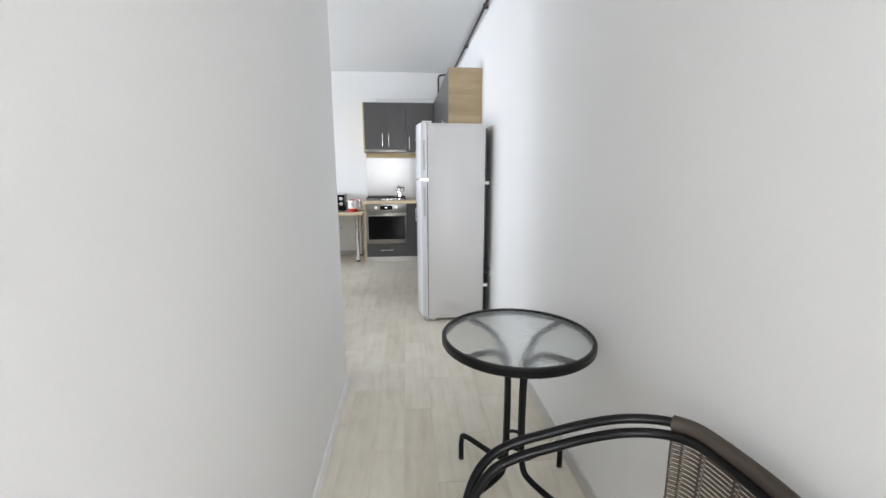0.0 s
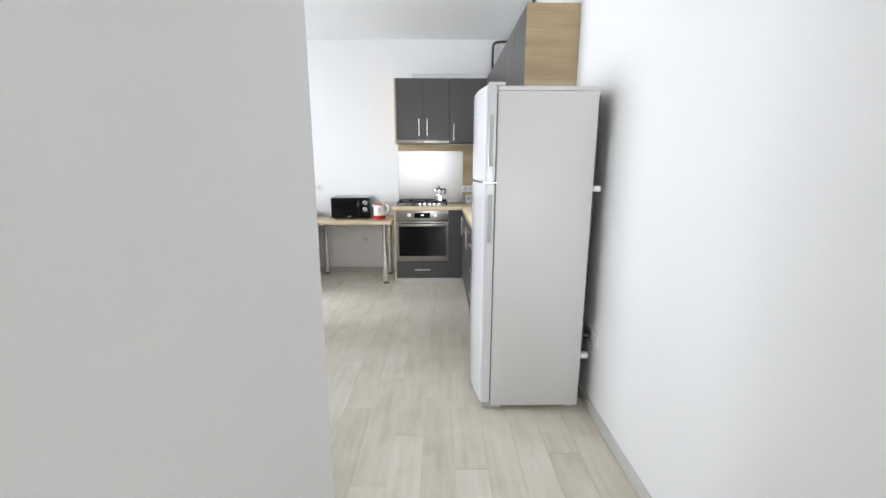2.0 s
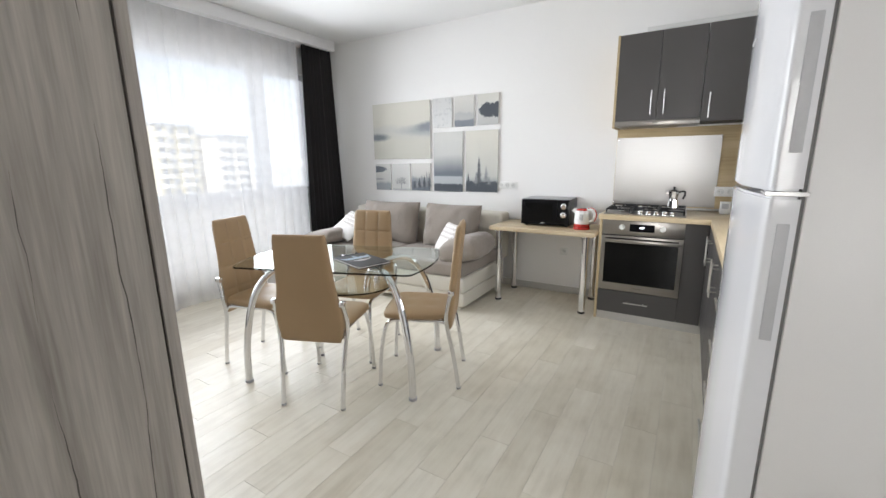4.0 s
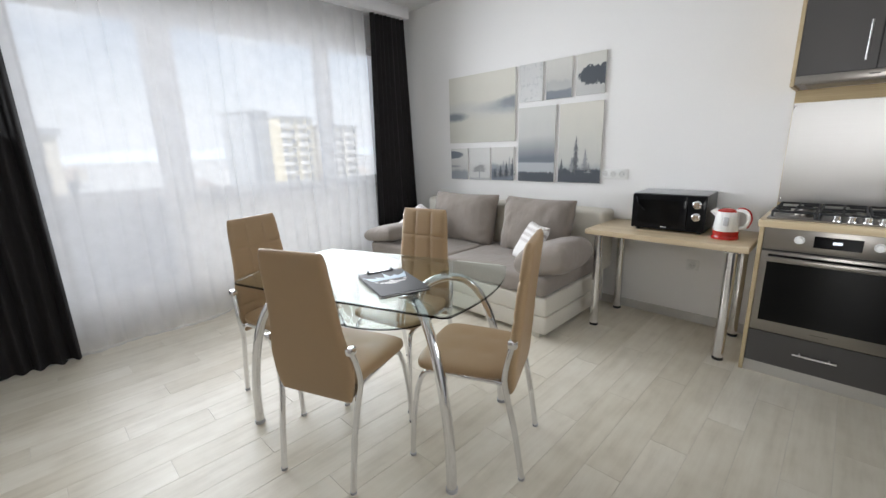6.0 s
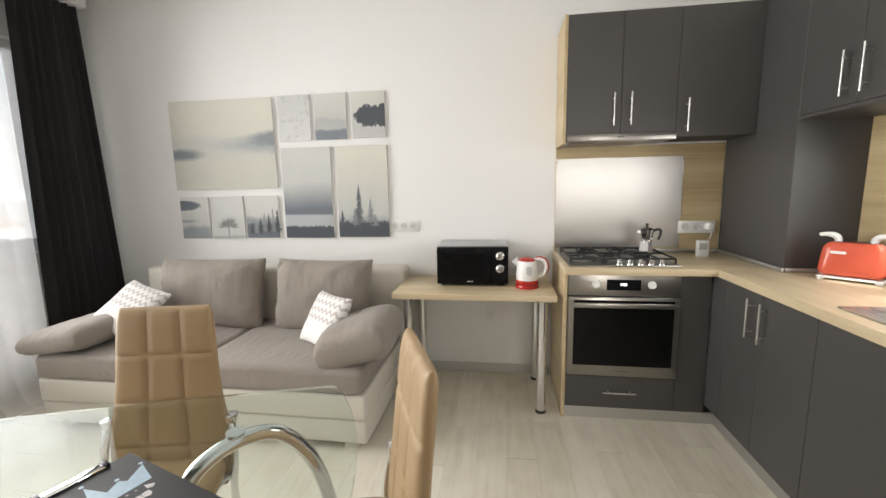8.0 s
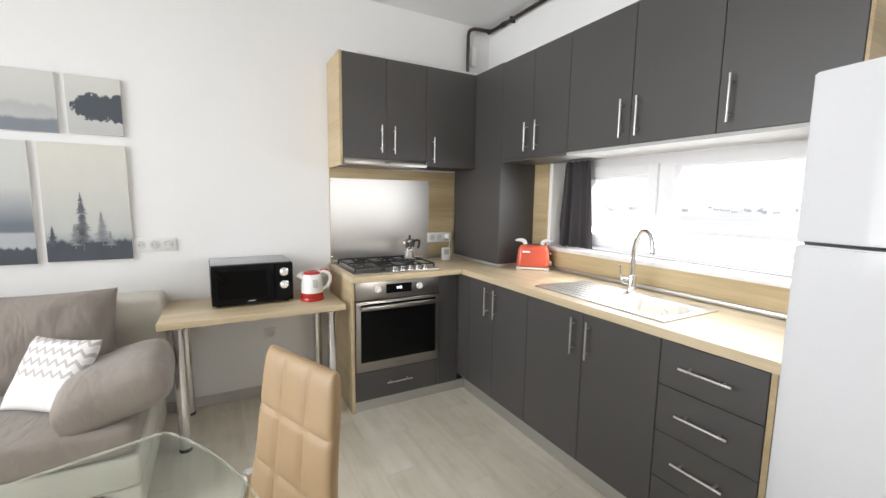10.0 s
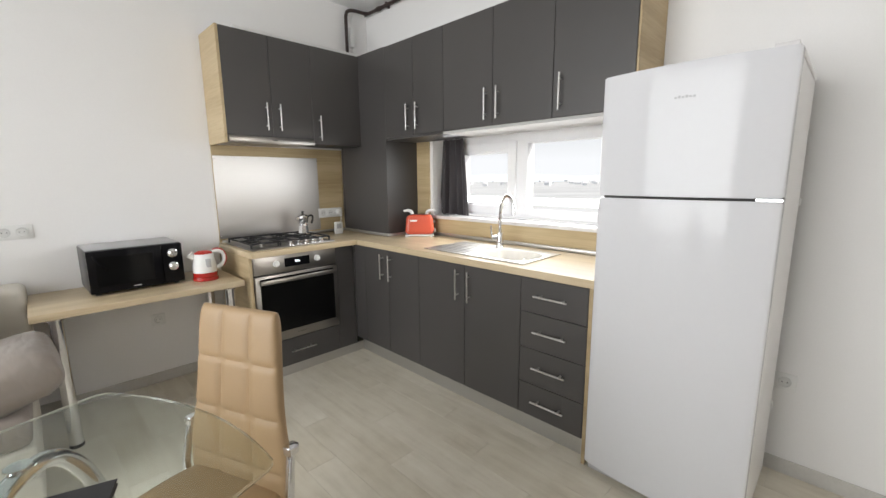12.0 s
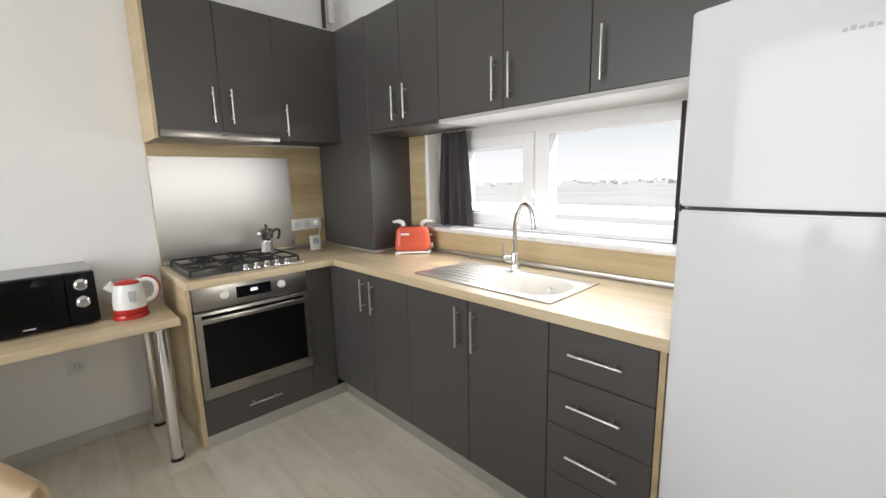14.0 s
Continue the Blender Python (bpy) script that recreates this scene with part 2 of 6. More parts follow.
def picture(name, sky_low, sky_high, layers, blobs=(), speckle=0.0):
    """A misty landscape print: a pale sky, then ridges of noise, far to near. A layer is (height, swing, frequency, softness, fade, colour):
    below the ridge the colour shows, thinning out over fade towards the bottom."""
    m, n, l, b = shader(name)
    c = n.new("ShaderNodeTexCoord")
    sep = n.new("ShaderNodeSeparateXYZ")
    l.new(c.outputs["Generated"], sep.inputs[0])
    u, v = sep.outputs[0], sep.outputs[2]
    mist = noise_tex(n, l, c.outputs["Generated"], 4.0, 5.0)
    col = ramp(n, l, math_node(n, l, "ADD", v, math_node(n, l, "MULTIPLY", math_node(n, l, "SUBTRACT", mist, 0.5), 0.3)), [(0.1, sky_low), (0.9, sky_high)])
    for k, (height, swing, freq, soft, fade, colour) in enumerate(layers):
        line = n.new("ShaderNodeCombineXYZ")
        l.new(math_node(n, l, "MULTIPLY", u, freq), line.inputs[0])
        line.inputs[1].default_value = 3.7 * (k + 1) + len(name)
        ridge = noise_tex(n, l, line.outputs[0], 1.0, 5.0, 0.6)
        top = math_node(n, l, "ADD", height - swing / 2, math_node(n, l, "MULTIPLY", ridge, swing))
        below = math_node(n, l, "SUBTRACT", top, v)
        edge = math_node(n, l, "MINIMUM", math_node(n, l, "MAXIMUM", math_node(n, l, "DIVIDE", below, soft), 0.0), 1.0)
        if fade:
            thin = math_node(n, l, "MAXIMUM", math_node(n, l, "SUBTRACT", 1.0, math_node(n, l, "DIVIDE", math_node(n, l, "MAXIMUM", below, 0.0), fade)), 0.0)
            edge = math_node(n, l, "MULTIPLY", edge, thin)
        col = mix_col(n, l, edge, col, colour)
    for cu, cv, ru, rv, soft, ragged, colour in blobs:
        du = math_node(n, l, "POWER", math_node(n, l, "ABSOLUTE", math_node(n, l, "DIVIDE", math_node(n, l, "SUBTRACT", u, cu), ru)), 2.0)
        dv = math_node(n, l, "POWER", math_node(n, l, "ABSOLUTE", math_node(n, l, "DIVIDE", math_node(n, l, "SUBTRACT", v, cv), rv)), 2.0)
        rag = math_node(n, l, "MULTIPLY", math_node(n, l, "SUBTRACT", noise_tex(n, l, c.outputs["Generated"], 9.0, 6.0, 0.65), 0.5), ragged)
        away = math_node(n, l, "ADD", math_node(n, l, "SQRT", math_node(n, l, "ADD", du, dv)), rag)
        hold = math_node(n, l, "MINIMUM", math_node(n, l, "MAXIMUM", math_node(n, l, "DIVIDE", math_node(n, l, "SUBTRACT", 1.0, away), soft), 0.0), 1.0)
        col = mix_col(n, l, hold, col, colour)
    if speckle:
        twigs = noise_tex(n, l, c.outputs["Generated"], 6.0, 8.0, 0.75)
        col = mix_col(n, l, math_node(n, l, "MULTIPLY", math_node(n, l, "GREATER_THAN", twigs, 0.56), speckle), col, (0.36, 0.37, 0.38))
    l.new(col, b.inputs["Base Color"])
    b.inputs["Roughness"].default_value = 0.75
    bump(n, l, b, noise_tex(n, l, c.outputs["Object"], 900.0, 2.0), 0.15, 0.0006)
    return m


def zigzag_cloth():
    m, n, l, b = shader("zigzag_cloth")
    c = n.new("ShaderNodeTexCoord")
    sep = n.new("ShaderNodeSeparateXYZ")
    l.new(c.outputs["Object"], sep.inputs[0])
    saw = math_node(n, l, "PINGPONG", sep.outputs[0], 0.022)
    run = math_node(n, l, "ADD", sep.outputs[1], math_node(n, l, "MULTIPLY", saw, 1.15))
    stripe = math_node(n, l, "LESS_THAN", math_node(n, l, "FRACT", math_node(n, l, "MULTIPLY", run, 21.0)), 0.36)
    upper = math_node(n, l, "GREATER_THAN", sep.outputs[1], -0.02)
    knit = noise_tex(n, l, c.outputs["Object"], 260.0, 2.0)
    white = ramp(n, l, knit, [(0.3, (0.68, 0.66, 0.64)), (0.7, (0.82, 0.80, 0.78))])
    l.new(mix_col(n, l, math_node(n, l, "MULTIPLY", stripe, upper), white, (0.47, 0.43, 0.41)), b.inputs["Base Color"])
    b.inputs["Roughness"].default_value = 0.95
    bump(n, l, b, knit, 0.5, 0.002)
    return m


def marble_material():
    m, n, l, b = shader("marble")
    v = coords(n, l)
    veins = noise_tex(n, l, v, 7.0, 8.0, 0.7)
    l.new(ramp(n, l, veins, [(0.30, (0.22, 0.21, 0.21)), (0.40, (0.66, 0.65, 0.64)), (0.6, (0.80, 0.79, 0.78))]), b.inputs["Base Color"])
    b.inputs["Roughness"].default_value = 0.25
    return m


WHITE_WALL = surface("white_wall_paint", (0.84, 0.83, 0.815), 0.7, vary=0.025, coarse=0.8, fine=180, relief=0.12)
CEILING = surface("ceiling_paint", (0.84, 0.84, 0.835), 0.8, vary=0.02, coarse=0.7, fine=150, relief=0.08)
SKIRTING = surface("skirting_tile", (0.56, 0.545, 0.51), 0.4, vary=0.08, coarse=4, fine=60)
GROUT = surface("grout", (0.60, 0.565, 0.50), 0.9, vary=0.1)
PLANK = plank_material()
GREY = surface("grey_laminate", (0.064, 0.0595, 0.0575), 0.42, vary=0.05, coarse=3, fine=250, relief=0.1)
GREY_INNER = surface("grey_carcass", (0.05, 0.05, 0.052), 0.6)
OAK = wood("light_oak_decor", (0.62, 0.51, 0.345), (0.47, 0.365, 0.22), "X", 0.36)
OAK_Y = wood("light_oak_decor_y", (0.62, 0.51, 0.345), (0.47, 0.365, 0.22), "Y", 0.36)
# Darker oak copy for south-facing end panels, with shade put into its colour.
OAK_SHADED_X = wood("oak_side_shaded_x", (0.47, 0.365, 0.215), (0.30, 0.22, 0.115), "X", 0.5, size=1.6)
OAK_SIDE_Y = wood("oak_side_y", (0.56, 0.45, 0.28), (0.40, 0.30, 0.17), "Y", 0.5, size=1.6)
OAK_PANEL = wood("oak_panel", (0.55, 0.435, 0.255), (0.38, 0.285, 0.15), "X", 0.5, size=1.4)
OAK_PANEL_Y = wood("oak_panel_y", (0.55, 0.435, 0.255), (0.38, 0.285, 0.15), "Y", 0.5, size=1.4)
GREY_OAK = wood("grey_oak_decor", (0.56, 0.515, 0.46), (0.25, 0.222, 0.195), "Z", 0.6, cracks=0.85, size=0.8)
GAP_SHADE = surface("gap_shade", (0.05, 0.04, 0.03), 0.6)
STEEL = brushed("brushed_steel", (0.33, 0.312, 0.29), 0.30, "X")
STEEL_SHEET = brushed("steel_sheet", (0.45, 0.44, 0.425), 0.36, "X")
sheet_grain = STEEL_SHEET.node_tree.nodes.new("ShaderNodeTangent")
sheet_grain.direction_type, sheet_grain.axis = "RADIAL", "Z"
sheet_bsdf = STEEL_SHEET.node_tree.nodes["Principled BSDF"]
STEEL_SHEET.node_tree.links.new(sheet_grain.outputs[0], sheet_bsdf.inputs["Tangent"])
sheet_bsdf.inputs["Anisotropic"].default_value = 0.85
SINK = brushed("sink_steel", (0.66, 0.65, 0.63), 0.34, "Y")
BOWL = brushed("sink_bowl_steel", (0.80, 0.775, 0.72), 0.5, "Y")
BOWL.node_tree.nodes["Principled BSDF"].inputs["Metallic"].default_value = 0.15
# White outlets greyed: the shade in their recesses is put into the colour.
SOCKET_SHADE = surface("socket_recess_shade", (0.66, 0.66, 0.64), 0.4, vary=0.02)
GASKET = surface("grey_door_gasket", (0.13, 0.125, 0.12), 0.6)
STEEL_Y = brushed("brushed_steel_y", (0.80, 0.79, 0.77), 0.36, "Y")
HANDLE = brushed("handle_steel", (0.66, 0.65, 0.63), 0.28, "Z")
CHROME = surface("chrome", (0.78, 0.78, 0.79), 0.09, 1.0, vary=0.03, relief=0)
ALU = surface("aluminium_plinth", (0.52, 0.51, 0.49), 0.38, 0.85, vary=0.05, fine=120)
BLACK = surface("black_plastic", (0.014, 0.014, 0.015), 0.3, vary=0.2)
BLACK_GLOSS = surface("black_glass", (0.006, 0.006, 0.007), 0.06, vary=0.1, relief=0)
CAST = surface("cast_iron", (0.016, 0.016, 0.017), 0.6, vary=0.2, fine=220, relief=0.4)
BLACK_TUBE = surface("black_painted_tube", (0.006, 0.0055, 0.0055), 0.34, vary=0.15, fine=90)
BLACK_TUBE.node_tree.nodes["Principled BSDF"].inputs["Specular IOR Level"].default_value = 0.22
RATTAN = surface("brown_wicker", (0.13, 0.10, 0.06), 0.65, vary=0.3, fine=140, relief=0.5)
RATTAN_RIM = surface("brown_rim", (0.055, 0.041, 0.029), 0.6, vary=0.25, fine=120, relief=0.4)
FRIDGE = surface("white_enamel", (0.68, 0.68, 0.695), 0.07, vary=0.012, coarse=1.2, relief=0.0)
FRIDGE_SIDE = surface("white_fridge_side", (0.675, 0.662, 0.65), 0.42, vary=0.02, fine=300, relief=0.12)
GREY_PLASTIC = surface("grey_plastic", (0.45, 0.45, 0.46), 0.45, vary=0.04)
WHITE_PLASTIC = surface("white_plastic", (0.80, 0.80, 0.78), 0.32, vary=0.02, relief=0)
PVC = surface("white_window_frame", (0.84, 0.84, 0.85), 0.3, vary=0.015, relief=0)
RED = surface("red_plastic", (0.44, 0.022, 0.016), 0.2, vary=0.06, relief=0)
ORANGE_RED = surface("orange_red_enamel", (0.60, 0.105, 0.06), 0.16, vary=0.04, relief=0)
TAN = surface("tan_leatherette", (0.357, 0.24, 0.128), 0.48, vary=0.05, coarse=4, fine=350, relief=0.35)
TAUPE = cloth("taupe_fabric", (0.265, 0.228, 0.198), 0.07, crease=0.014)
CREAM = surface("cream_leatherette", (0.62, 0.585, 0.51), 0.5, vary=0.04, coarse=3, fine=320, relief=0.3)
CURTAIN = cloth("black_curtain", (0.009, 0.0075, 0.008), 0.15, rough=0.85, sheen=0.0)
GREY_CURTAIN = cloth("grey_curtain", (0.034, 0.029, 0.032), 0.12, rough=0.7, sheen=0.1)
SHEER = sheer_cloth("sheer_voile", 0.45)
ZIGZAG = zigzag_cloth()
MARBLE = marble_material()
PANE = glass("window_glass", (1, 1, 1), 0.0, 1.02)
TABLE_GLASS = glass("table_glass", (0.85, 0.915, 0.895), 0.0, 1.14)
RIPPLE_GLASS = glass("rippled_glass", (0.92, 0.96, 0.965), 0.16, 1.4, ripple=0.28)
OVEN_GLASS = surface("oven_glass", (0.005, 0.005, 0.005), 0.08, vary=0.1, relief=0)
PIPE = surface("brown_painted_pipe", (0.035, 0.022, 0.018), 0.45, vary=0.15)
PRINT_DARK = surface("dark_print", (0.09, 0.10, 0.115), 0.8, vary=0.25, coarse=30)
PRINT_TREE = surface("tree_print", (0.17, 0.18, 0.195), 0.8, vary=0.3, coarse=30)
PRINT_MID = surface("grey_print", (0.30, 0.31, 0.32), 0.8, vary=0.2, coarse=30)
PRINT_BLUE = surface("pale_blue_print", (0.36, 0.48, 0.58), 0.35, vary=0.1, coarse=30)
PRINT_LIGHT = surface("light_print", (0.55, 0.52, 0.52), 0.35, vary=0.2, coarse=60)
INK = surface("ink", (0.05, 0.05, 0.05), 0.6)
PAPER = surface("paper", (0.75, 0.74, 0.72), 0.8)
for m in (OVEN_GLASS, BLACK_GLOSS):
    m.node_tree.nodes["Principled BSDF"].inputs["Specular IOR Level"].default_value = 0.14
COVER = surface("black_cover", (0.014, 0.014, 0.016), 0.5, vary=0.2)
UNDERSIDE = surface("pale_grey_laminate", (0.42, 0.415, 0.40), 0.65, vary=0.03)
FRIDGE.node_tree.nodes["Principled BSDF"].inputs["Specular IOR Level"].default_value = 0.24
LED = bpy.data.materials.new("display_digits")
LED.use_nodes = True
LED.node_tree.nodes["Principled BSDF"].inputs["Emission Color"].default_value = (0.85, 0.92, 1, 1)
LED.node_tree.nodes["Principled BSDF"].inputs["Emission Strength"].default_value = 3.0


# ---------------------------------------------------------------- mesh tools
def link_mesh(name, bm, mat, parent=None, label="", smooth=False):
    bmesh.ops.recalc_face_normals(bm, faces=bm.faces)
    me = bpy.data.meshes.new(name)
    bm.to_mesh(me)
    bm.free()
    me.materials.append(mat)
    if smooth:
        me.polygons.foreach_set("use_smooth", [True] * len(me.polygons))
        me.set_sharp_from_angle(angle=radians(38))
    ob = new(name, me)
    ob.parent = parent
    if label:
        ob["label"] = label
    return ob


def part(name, bm, mat, parent, label="", smooth=True):
    return link_mesh(name, bm, mat, parent, label, smooth)


def thing(name, m, label, category, group=""):
    e = new(name)
    e.empty_display_size = 0.1
    e.matrix_world = m
    return tagged(e, label, category, group)


def setting(name, bm, mat, label="", smooth=False):
    return tagged(link_mesh(name, bm, mat, None, "", smooth), label, "", "", "structure")


def box(x0, x1, y0, y1, z0, z1, b=0.0, seg=2, bm=None):
    q = bmesh.new()
    bmesh.ops.create_cube(q, size=1, matrix=Matrix.LocRotScale(((x0 + x1) / 2, (y0 + y1) / 2, (z0 + z1) / 2), None, (abs(x1 - x0), abs(y1 - y0), abs(z1 - z0))))
    if b:
        bmesh.ops.bevel(q, geom=q.edges[:], offset=b, segments=seg, affect="EDGES", profile=0.5)
    return merge(bm, q) if bm is not None else q


def merge(bm, other):
    me = bpy.data.meshes.new("tmp")
    other.to_mesh(me)
    other.free()
    bm.from_mesh(me)
    bpy.data.meshes.remove(me)
    return bm


def moved(bm, m):
    bmesh.ops.transform(bm, matrix=m, verts=bm.verts)
    return bm


def curve(points, steps=8, closed=False):
    """A smooth line through the points (Catmull-Rom)."""
    p = [Vector(q) for q in points]
    n = len(p)
    out = []
    for i in range(n if closed else n - 1):
        a, b, c, d = (p[(i + k) % n] if closed else p[min(max(i + k, 0), n - 1)] for k in (-1, 0, 1, 2))
        for s in range(steps):
            t = s / steps
            out.append(0.5 * ((2 * b) + (c - a) * t + (2 * a - 5 * b + 4 * c - d) * t * t + (3 * b - a - 3 * c + d) * t ** 3))
    if not closed:
        out.append(p[-1])
    return out


def tube(points, r, n=10, closed=False, bm=None, taper=None):
    q = bmesh.new() if bm is None else bm
    pts = [Vector(v) for v in points]
    m = len(pts)
    rings, side = [], None
    for i in range(m):
        a, c = (pts[i - 1], pts[(i + 1) % m]) if closed else (pts[max(i - 1, 0)], pts[min(i + 1, m - 1)])
        t = (c - a).normalized()
        if side is None:
            side = t.cross(Vector((0, 0, 1)) if abs(t.z) < 0.9 else Vector((1, 0, 0))).normalized()
        side = (side - t * side.dot(t)).normalized()
        up = t.cross(side)
        rr = r if taper is None else r + (taper - r) * i / (m - 1)
        rings.append([q.verts.new(pts[i] + rr * (math.cos(2 * math.pi * k / n) * side + math.sin(2 * math.pi * k / n) * up)) for k in range(n)])
    for i in range(m if closed else m - 1):
        a, b = rings[i], rings[(i + 1) % m]
        for k in range(n):
            q.faces.new((a[k], a[(k + 1) % n], b[(k + 1) % n], b[k]))
    if not closed:
        q.faces.new(rings[0])
        q.faces.new(rings[-1])
    return q


def lathe(profile, n=28, bm=None, centre=(0, 0, 0)):
    q = bmesh.new() if bm is None else bm
    c = Vector(centre)
    rings = [[q.verts.new(c + Vector((r * math.cos(2 * math.pi * k / n), r * math.sin(2 * math.pi * k / n), z))) for k in range(n)] for r, z in profile]
    for a, b in zip(rings, rings[1:]):
        for k in range(n):
            q.faces.new((a[k], a[(k + 1) % n], b[(k + 1) % n], b[k]))
    q.faces.new(rings[0])
    q.faces.new(rings[-1])
    return q


def rod(p, q, r, n=12):
    return tube([p, q], r, n)


def prism(outline, z0, z1, b=0.0, seg=2):
    """An outline in x and y, raised from z0 to z1, its edges rounded."""
    q = bmesh.new()
    low = [q.verts.new((x, y, z0)) for x, y in outline]
    f = q.faces.new(low)
    up = bmesh.ops.extrude_face_region(q, geom=[f])
    bmesh.ops.translate(q, verts=[v for v in up["geom"] if isinstance(v, bmesh.types.BMVert)], vec=(0, 0, z1 - z0))
    if b:
        rim = [e for e in q.edges if abs(e.verts[0].co.z - e.verts[1].co.z) < 1e-6]
        bmesh.ops.bevel(q, geom=rim, offset=b, segments=seg, affect="EDGES")
    return q


def pillow(w, d, h, n=16, wrinkle=0.008, seed=0.0, pinch=0.07, power=0.42, flat=4, corner=0.0):
    """A stuffed cushion lying in x and y, with pinched sides, a seam and soft wrinkles."""
    q = bmesh.new()
    layers = []
    for sign in (1, -1):
        rows = []
        for i in range(n + 1):
            row = []
            for j in range(n + 1):
                u, v = 2 * i / n - 1, 2 * j / n - 1
                u, v = math.sin(u * math.pi / 2), math.sin(v * math.pi / 2)
                if sign < 0 and (i in (0, n) or j in (0, n)):
                    row.append(layers[0][i][j])
                    continue
                x = w / 2 * u * (1 - pinch * (1 - v * v))
                y = d / 2 * v * (1 - pinch * (1 - u * u))
                k = 1 - corner * (u * v) ** 4
                x, y = x * k, y * k
                t = h / 2 * (max(0, (1 - abs(u) ** flat) * (1 - abs(v) ** flat))) ** power
                k = noise.noise((x * 7 + seed, y * 7, sign * 3.0)) * 0.6 + noise.noise((x * 26 * (1 + abs(v)) + seed, y * 12, sign)) * 0.5 * (0.4 + max(abs(u), abs(v)) ** 3)
                row.append(q.verts.new((x, y, sign * t + wrinkle * k * (t > 0) * min(1, t / (0.2 * h)))))
            rows.append(row)
        layers.append(rows)
        for i in range(n):
            for j in range(n):
                q.faces.new((rows[i][j], rows[i + 1][j], rows[i + 1][j + 1], rows[i][j + 1]))
    return q


def words(text, size, m, mat, parent, name="lettering", depth=0.0006):
    data = bpy.data.curves.new(name, "FONT")
    data.body, data.size, data.extrude, data.align_x, data.align_y = text, size, depth, "CENTER", "CENTER"
    tmp = bpy.data.objects.new("tmp", data)
    scene.collection.objects.link(tmp)
    me = bpy.data.meshes.new_from_object(tmp.evaluated_get(bpy.context.evaluated_depsgraph_get()))
    bpy.data.objects.remove(tmp)
    me.materials.clear()
    me.materials.append(mat)
    ob = new(name, me)
    ob.parent = parent
    ob.matrix_basis = m
    return ob


# ---------------------------------------------------------------- the shell
EAST, NORTH, WEST, SOUTH, TOP = 0.573, 7.885, -4.40, 3.5935, 2.79
LEFT, END, HALL_END = -0.572, 3.738, HALL_END_Y


def wall_with_holes(name, axis, at, thick, lo, hi, z0, z1, holes, label):
    """A wall along y (axis 'x': at x=at) or x, with holes (a, b, c, d) cut through it: from a to b along it, c to d in height."""
    q = bmesh.new()
    cuts = sorted({lo, hi, *(h[0] for h in holes), *(h[1] for h in holes)})
    for a, b in zip(cuts, cuts[1:]):
        gaps = sorted((h[2], h[3]) for h in holes if h[0] <= a + 1e-6 and h[1] >= b - 1e-6)
        z = z0
        for c, d in gaps + [(z1, z1)]:
            if c > z + 1e-6:
                box(*((at, at + thick, a, b) if axis == "x" else (a, b, at, at + thick)), z, c, bm=q)
            z = d
    bmesh.ops.remove_doubles(q, verts=q.verts, dist=1e-5)
    return setting(name, q, WHITE_WALL, label)


KW = (5.50, 7.06, 1.06, 1.70)          # kitchen window: from, to, sill, head
BD, BW = (4.55, 5.45, 0.02, 2.40), (5.45, 7.62, 0.96, 2.40)
wall_with_holes("wall_east", "x", EAST, 0.22, HALL_END, NORTH + 0.2, 0, TOP, [KW], "plain white painted wall with a low kitchen window")
wall_with_holes("wall_west", "x", WEST - 0.28, 0.28, SOUTH - 0.12, NORTH + 0.2, 0, TOP, [BD, BW], "white painted wall with wide window and balcony door")
setting("wall_north", box(WEST, EAST, NORTH, NORTH + 0.2, 0, TOP), WHITE_WALL, "plain white painted wall behind sofa and cooker")
setting("wall_south", box(WEST, LEFT - 0.12, SOUTH - 0.12, SOUTH, 0, TOP), WHITE_WALL, "plain white painted wall")
setting("wall_hall", box(LEFT - 0.12, LEFT, HALL_END, END, 0, TOP, 0.004), WHITE_WALL, "plain white hallway wall with rounded corner")
setting("wall_hall_end", box(LEFT - 0.12, EAST, HALL_END - 0.12, HALL_END, 0, TOP), WHITE_WALL, "plain white wall closing the hallway")
setting("ceiling", box(WEST - 0.28, EAST + 0.28, HALL_END - 0.12, NORTH + 0.2, TOP, TOP + 0.15), CEILING, "plain white painted ceiling")
q = box(WEST - 0.28, EAST + 0.28, SOUTH - 0.1, NORTH + 0.2, -0.2, -0.002)
box(LEFT - 0.1, EAST + 0.28, HALL_END - 0.12, SOUTH - 0.1005, -0.2, -0.003, bm=q)
FLOOR = setting("floor", q, GROUT, "pale grey-beige wood-look plank tiles with thin joints")


WHITE_SKIRTING = surface("pale_skirting", (0.86, 0.855, 0.84), 0.4, vary=0.05, coarse=4, fine=60)


def skirting(name, x0, x1, y0, y1):
    q = box(x0, x1, y0, y1, 0.0, 0.07, 0.002, 1)
    setting(name, q, WHITE_SKIRTING if "hall" in name else SKIRTING, "low pale tile skirting along the wall")


skirting("baseboard_east", EAST - 0.009, EAST, HALL_END, 5.40)
skirting("baseboard_north", -4.37, -0.80, NORTH - 0.009, NORTH)
skirting("baseboard_hall", LEFT, LEFT + 0.013, HALL_END, END)
skirting("baseboard_hall_corner", LEFT - 0.12, LEFT + 0.009, END, END + 0.009)
skirting("baseboard_south", WEST, LEFT - 0.121, SOUTH, SOUTH + 0.009)
skirting("baseboard_west", WEST, WEST + 0.009, 5.40, NORTH - 0.01)


